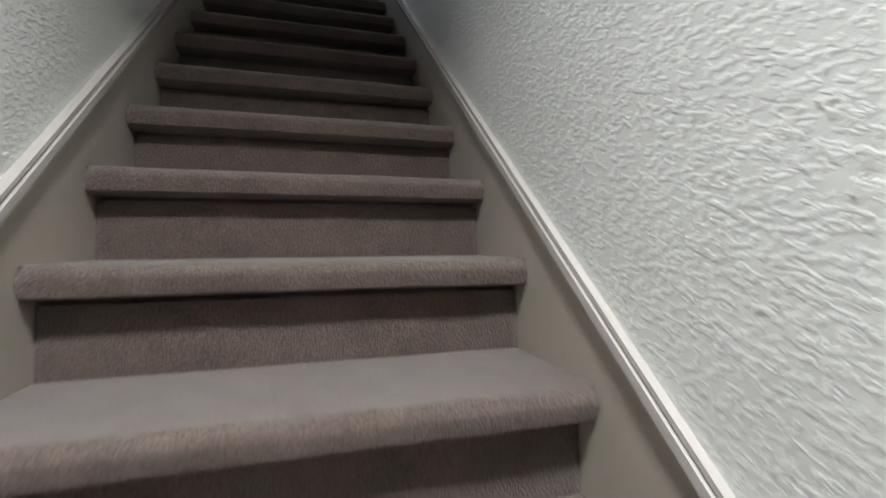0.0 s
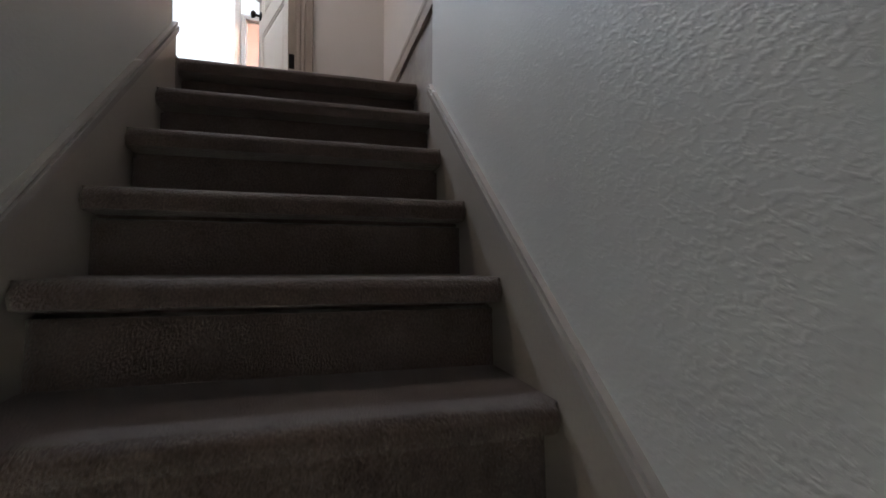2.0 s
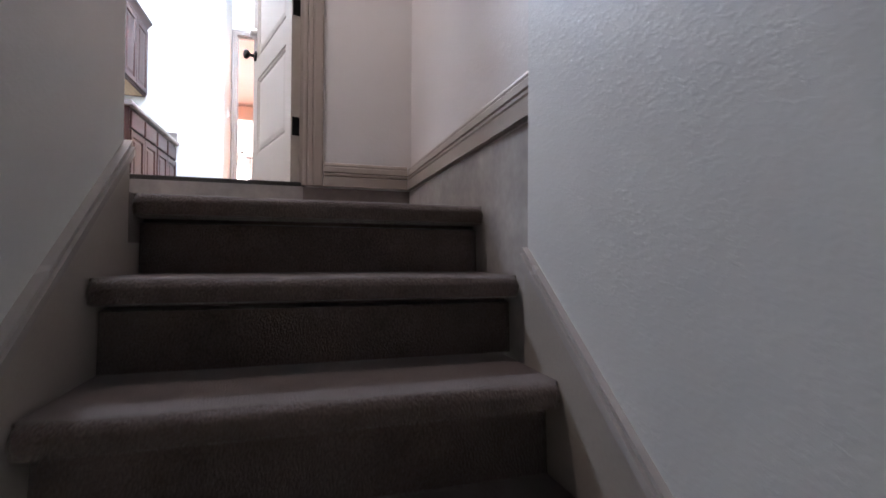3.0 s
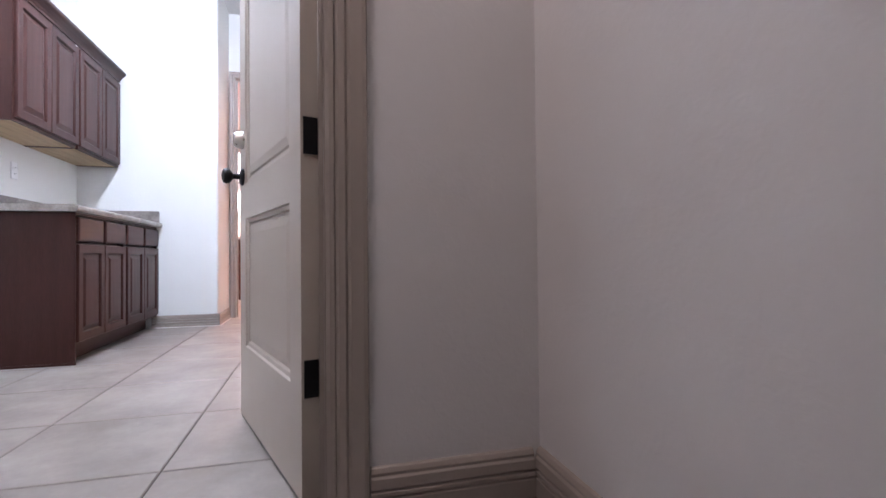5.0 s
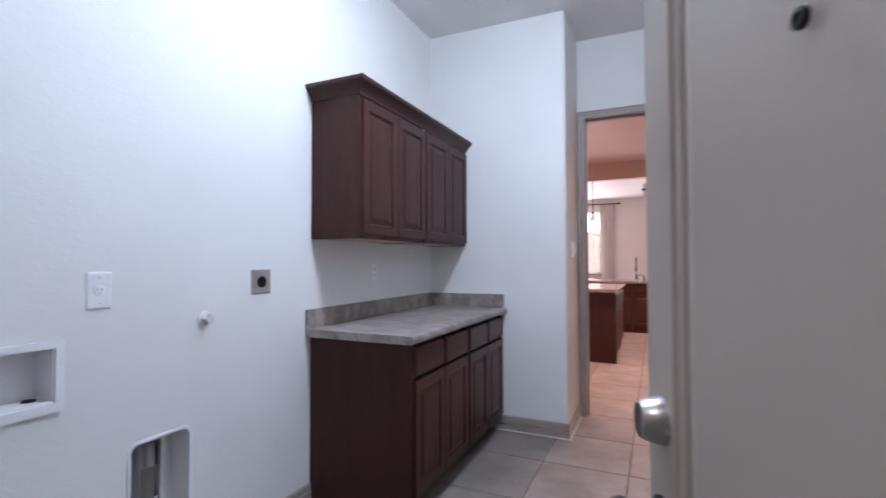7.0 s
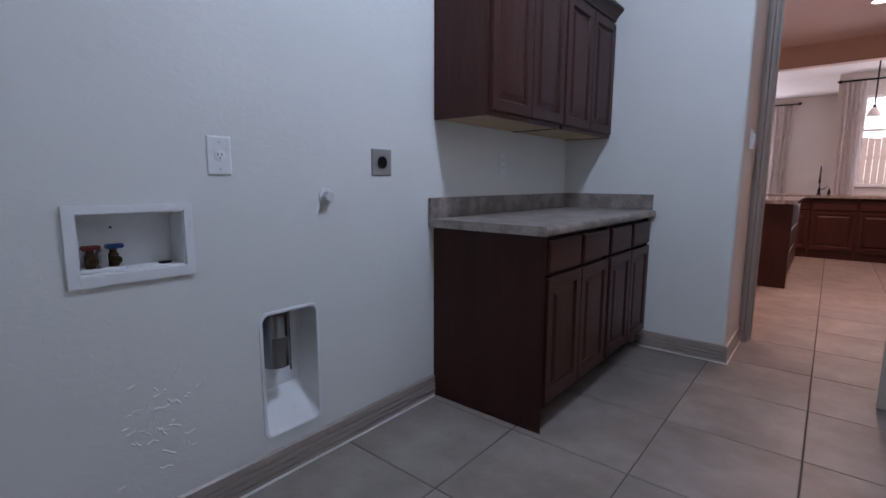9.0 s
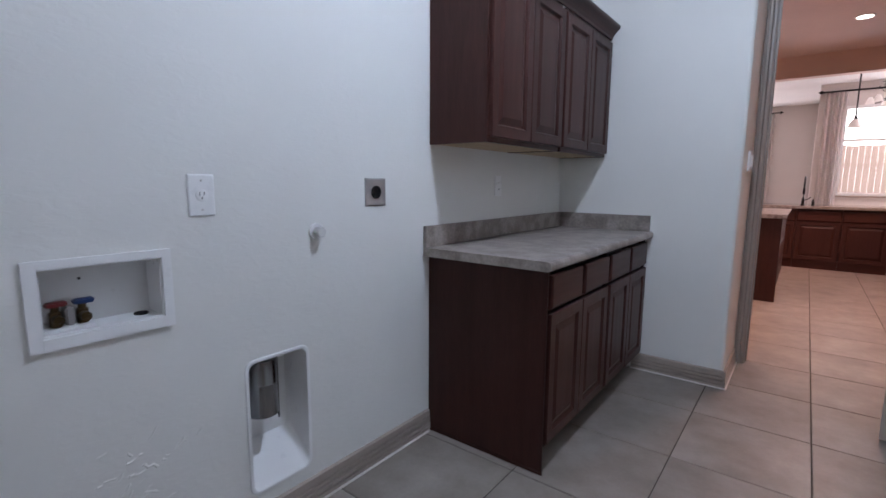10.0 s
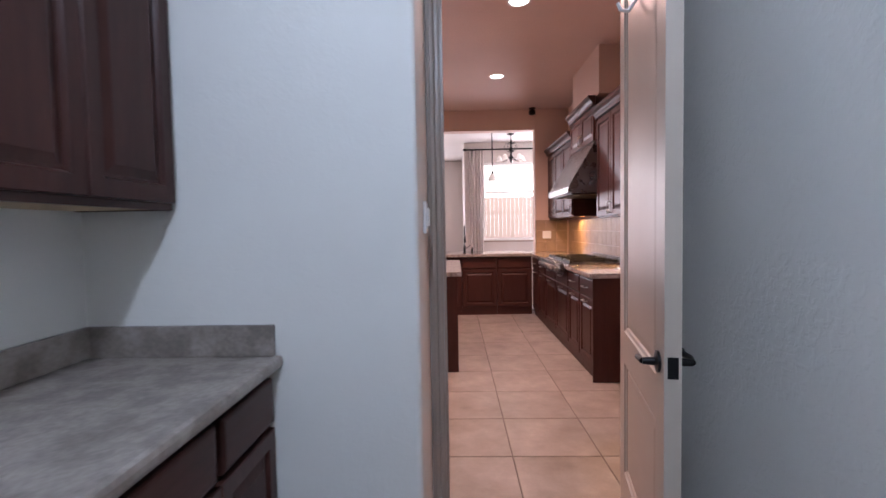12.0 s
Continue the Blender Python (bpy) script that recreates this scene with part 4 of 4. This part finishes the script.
window("window_2", -1.3, 0.20, 11.202, 0.88, 2.75, "far bright window of the living room")

# ---- outside ----
structure("ground", boxes((-60, 60, 11.5, 90, -0.6, -0.15)), GRASS, "mown lawn behind the house", "ground")
structure("backdrop", boxes((-80, 90, 80, 80.2, -2, 45)), BACKDROP, "bright hazy sky beyond the garden", "backdrop")
fence = thing("garden_fence", (0, 15.0, -0.15), "weathered red-brown board fence in the garden", "fence")
part("rail", boxes((-9, 14, 0.0255, 0.07, 0.4, 0.5), (-9, 14, 0.0255, 0.07, 1.9, 2.0)), FENCE, fence)
bm_board = boxes((-0.068, 0.068, 0, 0.022, 0.03, 2.5), bevel=0.004)
board_me = finish("board", bm_board, FENCE)
for i in range(110):
    o = new("board", board_me)
    o.parent, o.location = fence, (-6 + i * 0.142, 0.002 * math.sin(i * 2.7), 0.02 * math.sin(i * 1.9))


def curtain(name, x0, x1, y, z0, z1, folds, label):
    bm = bmesh.new()
    cols, rows = folds * 8, 10
    grid = []
    for j in range(rows + 1):
        v = j / rows
        row = []
        for i in range(cols + 1):
            u = i / cols
            amp = 0.035 * (0.75 + 0.35 * math.sin(u * 9 + 1.5)) * (1.0 - 0.25 * v)
            x = x0 + (x1 - x0) * (0.5 + (u - 0.5) * (1.0 - 0.12 * math.sin(v * math.pi)))
            row.append(bm.verts.new((x - (x0 + x1) / 2, amp * math.sin(u * folds * 2 * math.pi + 0.5 * math.sin(v * 2.2 + u * 5)), z1 - z0 - (z1 - z0) * v)))
        grid.append(row)
    for a, b in zip(grid, grid[1:]):
        for i in range(cols):
            bm.faces.new((a[i], a[i + 1], b[i + 1], b[i]))
    bmesh.ops.solidify(bm, geom=bm.faces[:], thickness=0.003)
    ob = new(name, finish(name, bm, CURTAIN, smooth=True))
    ob.location = ((x0 + x1) / 2, y, z0)
    return tagged(ob, label, "curtain", "window curtains")


curtain("curtain", 1.50, 1.83, 8.50, 0.03, 2.925, 5, "pleated cream linen curtain hanging beside the window")
curtain("curtain", 0.20, 0.62, 11.10, 0.03, 2.925, 5, "pleated cream linen curtain beside the far window")


def rod(x0, x1, y, z, label):
    ob = thing("curtain_rod", ((x0 + x1) / 2, y, z), label, "curtain rod", "curtain rods")
    w = (x1 - x0) / 2
    part("rod", lathe([(0.016, -w), (0.016, w)], 12, "x"), BLACK, ob, smooth=True)
    for s in (-1, 1):
        part("finial", lathe([(0.012, 0), (0.03, 0.015), (0.034, 0.04), (0.02, 0.065), (0.004, 0.08)], 14, "x") if s > 0 else
             lathe([(0.004, -0.08), (0.02, -0.065), (0.034, -0.04), (0.03, -0.015), (0.012, 0)], 14, "x"), BLACK, ob, loc=(s * w, 0, 0), smooth=True)
        part("bracket", boxes((-0.01, 0.01, -0.012, 0.098, -0.03, -0.012)), BLACK, ob, loc=(s * (w - 0.12), 0, 0))


rod(1.47, 3.55, 8.50, 2.945, "black iron curtain rod with finials")
rod(-1.5, 0.68, 11.10, 2.945, "black iron curtain rod at the far window")


# ---- kitchen: cabinets ----
def bar_handle(parent, x, y, z, length, upright=False):
    pts = [(x, -length / 2, 0), (x + 0.028, -length / 2, 0), (x + 0.030, -length / 2 + 0.01, 0), (x + 0.030, length / 2 - 0.01, 0), (x + 0.028, length / 2, 0), (x, length / 2, 0)]
    if upright:
        pts = [(p[0], 0, p[1]) for p in pts]
    return part("handle", tube(pts, 0.005, 8), NICKEL, parent, "satin nickel bar handle", loc=(0, y, z), smooth=True)


def kitchen_base(loc, turn, w, label, drawers=1, doors=1, depth=0.62, end=0, handles=True):
    """A base unit. Local: back at x = 0, front towards +x, width along y."""
    ob = thing("kitchen_base_cabinet", loc, label, "cabinet", "kitchen base cabinets", turn)
    h, d = w / 2, depth
    part("carcass", boxes((0.002, d - 0.022, -h + 0.001, h - 0.001, 0.1, 0.874)), CHERRY, ob)
    part("toe_kick", boxes((0.10, d - 0.04, -h + 0.001, h - 0.001, 0.001, 0.0998)), CHERRY_Y, ob, "dark toe kick")
    if end:
        e0, e1 = (-h - 0.012, -h + 0.0008) if end < 0 else (h - 0.0008, h + 0.012)
        part("end_panel", boxes((0.002, d + 0.002, e0, e1, 0.001, 0.874), bevel=0.001), CHERRY, ob)
    zs = [0.70, 0.855] if doors else [0.13 + (0.725) * k / drawers for k in range(drawers + 1)]
    for k in range(drawers if not doors else 1):
        z0, z1 = (zs[k], zs[k + 1] - (0.012 if not doors else 0))
        f = cabinet_front(ob, -h + 0.012, h - 0.012, z0, z1, d - 0.0218, "drawer_front", CHERRY_Y, SLAB)
        if handles:
            bar_handle(f, 0.0195, 0, (z0 + z1) / 2, 0.12)
    for k in range(doors):
        u0 = -h + 0.012 + (w - 0.024) * k / doors
        u1 = -h + 0.012 + (w - 0.024) * (k + 1) / doors - (0.006 if k < doors - 1 else 0)
        f = cabinet_front(ob, u0, u1, 0.13, 0.685, d - 0.0218, "door", CHERRY)
        if handles:
            bar_handle(f, 0.0195, (u0 + u1) / 2, 0.655, 0.10)
    return ob


RUNX = KR - 0.003
for y0, y1, dr, dn in ((2.41, 2.845, 1, 1), (2.845, 3.275, 1, 1), (3.275, 3.88, 1, 1), (3.88, 4.48, 1, 1), (4.48, 4.95, 1, 1), (4.95, 5.475, 1, 1)):
    kitchen_base((RUNX, (y0 + y1) / 2, 0), 180, y1 - y0, "dark cherry kitchen base cabinet with a bar handle", dr, dn, end=1 if y0 == 2.41 else 0)
for x0, x1 in ((1.815, 2.335), (1.295, 1.815), (0.775, 1.295), (0.255, 0.775), (-0.265, 0.255)):
    kitchen_base(((x0 + x1) / 2, 6.095, 0), -90, x1 - x0, "dark cherry sink-side cabinet with a raised-panel door", 1, 1, depth=0.645, handles=False)
for y0, y1 in ((2.725, 3.23), (3.23, 3.73), (3.73, 4.23)):
    kitchen_base((0.175, (y0 + y1) / 2, 0), 0, y1 - y0, "dark cherry island cabinet with three drawers", 3, 0, depth=1.04, end=-1 if y0 < 3 else 0, handles=False)

run_top = thing("kitchen_countertop", (2.6, 4.0, 0.875), "polished pale granite kitchen worktop", "countertop")
part("right_slab", boxes((2.302 - 2.6, 2.955 - 2.6, 2.368 - 4, 5.398 - 4, 0, 0.04), bevel=0.005), GRANITE, run_top)
part("far_slab", boxes((-0.3 - 2.6, 2.438 - 2.6, 5.40 - 4, 6.25 - 4, 0, 0.04), bevel=0.005), GRANITE, run_top)
part("corner_slab", boxes((2.4385 - 2.6, 2.955 - 2.6, 5.40 - 4, 5.795 - 4, 0, 0.04)), GRANITE, run_top)
isl = new("island_countertop", finish("island_countertop", boxes((-0.56, 0.55, -0.79, 0.79, 0, 0.04), bevel=0.005), GRANITE))
isl.location = (0.705, 3.47, 0.875)
tagged(isl, "polished pale granite top of the island", "countertop")


def kitchen_wall_cabinet(y0, y1, z0, z1, doors, label, x_front=2.64):
    ob = thing("kitchen_wall_cabinet", (RUNX, (y0 + y1) / 2, z0), label, "cabinet", "kitchen wall cabinets", 180)
    h, H, d = (y1 - y0) / 2, z1 - z0, RUNX - x_front
    part("carcass", boxes((0.0, d - 0.02, -h + 0.001, h - 0.001, 0, H)), CHERRY, ob)
    for k in range(doors):
        u0, u1 = -h + 0.014 + 2 * (h - 0.014) * k / doors, -h + 0.014 + 2 * (h - 0.014) * (k + 1) / doors - 0.005
        f = cabinet_front(ob, u0, u1, 0.015, H - 0.015, d - 0.0198, "door", CHERRY)
        bar_handle(f, 0.0195, u0 + 0.03 if k % 2 else u1 - 0.03, 0.09, 0.10, True)
    cr = [(d - 0.02 + a, b) for a, b in ((0, 0.0005), (0.03, 0.0005), (0.034, 0.025), (0.05, 0.05), (0.072, 0.072), (0.075, 0.095), (0, 0.095))]
    bm = extrude(cr, -h + 0.001, h - 0.001, "y")
    part("crown_moulding", bm, CHERRY_Y, ob, loc=(0, 0, H))
    return ob


kitchen_wall_cabinet(2.43, 3.325, 1.39, 2.375, 2, "tall dark cherry kitchen wall cabinet")
kitchen_wall_cabinet(3.33, 4.315, 2.156, 2.525, 2, "short dark cherry cabinet above the range hood", 2.62)
kitchen_wall_cabinet(4.32, 5.795, 1.425, 2.37, 3, "dark cherry wall cabinet beyond the range hood")

hood = thing("range_hood", (RUNX, 3.81, 1.647), "brushed steel sloping range hood", "range hood")
hp = [(0, 0.001), (-0.60, 0.001), (-0.60, 0.06), (-0.33, 0.508), (0, 0.508)]
part("canopy", extrude(hp, -0.49, 0.49, "y"), STEEL, hood)
part("filter", boxes((-0.55, -0.06, -0.45, 0.45, -0.012, 0.0008)), BLACK, hood)
for ly in (-0.25, 0.25):
    part("hood_lamp", lathe([(0.03, -0.016), (0.03, -0.0125)], 16, "z", (-0.45, ly, 0)), WHITE, hood)

ct = thing("cooktop", (2.6, 3.80, 0.9155), "steel gas rangetop with black grates and front knobs", "cooktop")
part("tray", boxes((-0.27, 0.28, -0.55, 0.55, 0, 0.014), bevel=0.004), STEEL, ct)
part("front_panel", boxes((-0.345, -0.2995, -0.55, 0.55, -0.10, 0.012), bevel=0.008), STEEL, ct, "brushed steel control panel")
for k in range(6):
    part("knob", lathe([(0.022, 0), (0.022, -0.03), (0.018, -0.035)], 16, "x", (-0.3455, -0.45 + 0.18 * k, -0.045)), NICKEL, ct, smooth=True)
for k in range(3):
    cy = -0.36 + 0.36 * k
    g = part("grate", boxes((-0.24, -0.222, cy - 0.16, cy + 0.16, 0.0145, 0.045), (0.222, 0.24, cy - 0.16, cy + 0.16, 0.0145, 0.045), (-0.222, 0.222, cy - 0.16, cy - 0.142, 0.03, 0.045),
                            (-0.222, 0.222, cy + 0.142, cy + 0.16, 0.03, 0.045), (-0.222, 0.222, cy - 0.009, cy + 0.009, 0.03, 0.045)), BLACK, ct, "black cast iron grate")
    for bx in (-0.12, 0.12):
        part("burner", lathe([(0.05, 0.0145), (0.05, 0.022), (0.035, 0.028)], 16, "z", (bx, cy, 0)), BLACK, g, smooth=True)
part("back_rail", boxes((0.284, 0.30, -0.55, 0.55, 0.0, 0.07), bevel=0.004), STEEL, ct)

# backsplash tiles, on the wall and on the pier
bs = thing("backsplash", (KR, 2.5, 0.916), "warm stone backsplash tiles lit from under the cabinets", "backsplash")
tagged(bs, kind="structure")
tile_me = finish("splash_tile", boxes((-0.008, -0.0005, 0.001, 0.161, 0.001, 0.161), bevel=0.002, segments=1), SPLASH)
for i in range(20):
    for j in range(3):
        o = new("splash_tile", tile_me)
        o.parent, o.location = bs, (0, 0.1635 * i, 0.0 + 0.1635 * j)
tile_me2 = finish("pier_tile", boxes((0.001, 0.16, -0.008, -0.0005, 0.001, 0.161), bevel=0.002, segments=1), SPLASH)
for i in range(3):
    for j in range(3):
        o = new("pier_tile", tile_me2)
        o.parent, o.location = bs, (-0.515 + 0.1635 * i, 3.299, 0.1635 * j)
po = thing("pier_outlet", (2.62, 5.789, 1.12), "cream double outlet plate on the backsplash", "outlet")
part("plate", boxes((-0.065, 0.065, -0.008, 0, 0, 0.115), bevel=0.002), WHITE, po)
for s in (-0.03, 0.03):
    part("receptacle", boxes((s - 0.016, s + 0.016, -0.010, -0.0082, 0.025, 0.09)), WHITE, po)

fc = thing("faucet", (1.35, 5.85, 0.9155), "tall black gooseneck kitchen faucet", "faucet")
part("base", lathe([(0.028, 0), (0.028, 0.012), (0.02, 0.02), (0.018, 0.10)], 18, "z"), BLACK, fc, smooth=True)
part("neck", tube([(0, 0, 0.1), (0, 0, 0.32)] + [(0, -0.09 + 0.09 * math.cos(a), 0.32 + 0.10 * math.sin(a)) for a in (0.4, 0.8, 1.2, 1.57, 2.0, 2.4, 2.8, 3.1)] + [(0, -0.185, 0.24)], 0.012), BLACK, fc, smooth=True)
part("spray_head", lathe([(0.014, 0), (0.018, -0.03), (0.018, -0.09), (0.014, -0.095)], 14, "z", (0, -0.186, 0.26)), BLACK, fc, smooth=True)
part("lever", tube([(0.02, 0, 0.07), (0.06, 0, 0.09), (0.09, 0, 0.12)], 0.006), BLACK, fc, smooth=True)
sd = thing("soap_dispenser", (1.47, 5.87, 0.9155), "small black soap dispenser beside the faucet", "soap dispenser")
part("base", lathe([(0.02, 0), (0.02, 0.05), (0.012, 0.055), (0.012, 0.08)], 14, "z"), BLACK, sd, smooth=True)
part("spout", tube([(0, 0, 0.08), (0, -0.02, 0.09), (0, -0.07, 0.085)], 0.007), BLACK, sd, smooth=True)

# ---- lamps and ceiling fittings ----
for lx, ly in ((1.725, 4.17), (1.738, 2.325), (-0.2, 2.325), (-0.2, 4.17)):
    rl = thing("recessed_light", (lx, ly, CZ), "glowing recessed ceiling light with a white ring", "recessed light", "kitchen recessed lights")
    part("trim_ring", lathe([(0.075, -0.0005), (0.095, -0.0005), (0.093, -0.006), (0.078, -0.008), (0.075, -0.004)], 28, "z"), WHITE, rl, smooth=True)
    part("lens", lathe([(0.0745, -0.0008), (0.0745, -0.004), (0.01, -0.0045)], 28, "z"), LAMPGLOW, rl)
cs = thing("ceiling_camera", (2.40, 5.73, CZ), "small black security camera under the ceiling", "security camera")
part("mount", lathe([(0.05, -0.0005), (0.05, -0.015), (0.02, -0.02), (0.02, -0.04)], 18, "z"), BLACK, cs, smooth=True)
part("body", lathe([(0.045, -0.035), (0.05, -0.05), (0.05, -0.09), (0.035, -0.10)], 18, "z"), BLACK, cs, smooth=True)
cv = thing("ceiling_vent", (1.05, 7.3, CZ), "white slatted ceiling air vent", "air vent")
part("frame", boxes((-0.16, -0.14, -0.09, 0.09, -0.008, 0.0015), (0.14, 0.16, -0.09, 0.09, -0.008, 0.0015), (-0.14, 0.14, -0.09, -0.07, -0.008, 0.0015), (-0.14, 0.14, 0.07, 0.09, -0.008, 0.0015)), WHITE, cv)
for k in range(6):
    part("slat", boxes((-0.139, 0.139, -0.062 + k * 0.022, -0.052 + k * 0.022, -0.006, 0.001)), GREYPLATE, cv)


def pendant(x, y, drop, label):
    ob = thing("pendant_lamp", (x, y, CZ), label, "pendant lamp", "bar pendants")
    part("canopy", lathe([(0.08, 0.0015), (0.08, -0.018), (0.04, -0.03), (0.01, -0.035)], 20, "z"), BLACK, ob, smooth=True)
    part("rod", lathe([(0.011, -0.035), (0.011, -drop)], 8, "z"), BLACK, ob)
    part("socket", lathe([(0.02, -drop), (0.028, -drop - 0.03), (0.028, -drop - 0.06)], 14, "z"), BLACK, ob, smooth=True)
    part("shade", lathe([(0.03, -drop - 0.045), (0.05, -drop - 0.07), (0.075, -drop - 0.12), (0.095, -drop - 0.17), (0.092, -drop - 0.171), (0.03, -drop - 0.06)], 22, "z"), GLASSSHADE, ob,
         "opal glass bell shade", smooth=True)


pendant(1.90, 7.10, 0.78, "black pendant lamp with an opal glass shade")
pendant(0.45, 7.10, 0.78, "black pendant lamp with an opal glass shade")
ch = thing("chandelier", (2.31, 7.67, CZ), "black iron chandelier with five opal shades", "chandelier")
part("canopy", lathe([(0.07, 0.0015), (0.07, -0.015), (0.02, -0.03)], 20, "z"), BLACK, ch, smooth=True)
part("stem", lathe([(0.009, -0.03), (0.009, -0.12), (0.03, -0.16), (0.012, -0.22), (0.04, -0.30), (0.014, -0.38), (0.035, -0.46), (0.02, -0.52), (0.006, -0.56)], 14, "z"), BLACK, ch, smooth=True)
for k in range(5):
    a = 2 * math.pi * k / 5 + 0.3
    r = [(0.02, -0.42), (0.08, -0.50), (0.16, -0.52), (0.22, -0.46), (0.23, -0.42)]
    arm = part("arm", tube([(q * math.cos(a), q * math.sin(a), z) for q, z in r], 0.007, 8), BLACK, ch, smooth=True)
    part("scroll", tube([(q * math.cos(a), q * math.sin(a), z) for q, z in ((0.02, -0.20), (0.10, -0.17), (0.13, -0.25), (0.07, -0.33), (0.02, -0.36))], 0.005, 8), BLACK, ch, smooth=True)
    part("shade", lathe([(0.02, -0.41), (0.04, -0.435), (0.052, -0.48), (0.068, -0.52), (0.064, -0.521), (0.018, -0.43)], 18, "z", (0.23 * math.cos(a), 0.23 * math.sin(a), 0)), GLASSSHADE, arm,
         "opal glass bell shade", smooth=True)

# ---- floor tiles ----
TX, TY, TG = 0.507, 0.53, 0.006
floor_ob = bpy.data.objects["floor"]


def tile_mesh(w, h):
    bm = bmesh.new()
    lo = [bm.verts.new(p) for p in ((0, 0, -0.008), (w, 0, -0.008), (w, h, -0.008), (0, h, -0.008))]
    e = 0.0025
    md = [bm.verts.new(p) for p in ((0, 0, -0.0018), (w, 0, -0.0018), (w, h, -0.0018), (0, h, -0.0018))]
    hi = [bm.verts.new(p) for p in ((e, e, 0), (w - e, e, 0), (w - e, h - e, 0), (e, h - e, 0))]
    for p, q in ((lo, md), (md, hi)):
        for i in range(4):
            bm.faces.new((p[i], p[(i + 1) % 4], q[(i + 1) % 4], q[i]))
    bm.faces.new(hi)
    return finish("tile", bm, TILE)


tile_cache = {}
for i in range(-8, 4):
    for j in range(-9, 9):
        x0, x1 = 1.513 + TX * i + TG / 2, 1.513 + TX * (i + 1) - TG / 2
        y0, y1 = 1.15 + TY * j + TG / 2, 1.15 + TY * (j + 1) - TG / 2
        laundry = (y0 + y1) / 2 < 0.45
        if laundry:
            x0, x1, y0 = max(x0, 0.0), min(x1, RX), max(y0, -3.418)
            if x1 < 1.1 and y0 > -0.01:
                continue
            if x1 < 1.1:
                y1 = min(y1, 0.0)
        else:
            x0, x1, y1 = max(x0, -2.4), min(x1, 2.9), min(y1, 5.75)
        if x1 - x0 < 0.03 or y1 - y0 < 0.03:
            continue
        key = (round(x1 - x0, 3), round(y1 - y0, 3))
        if key not in tile_cache:
            tile_cache[key] = tile_mesh(*key)
        o = new("tile", tile_cache[key])
        o.parent, o.location = floor_ob, (x0, y0, 0)
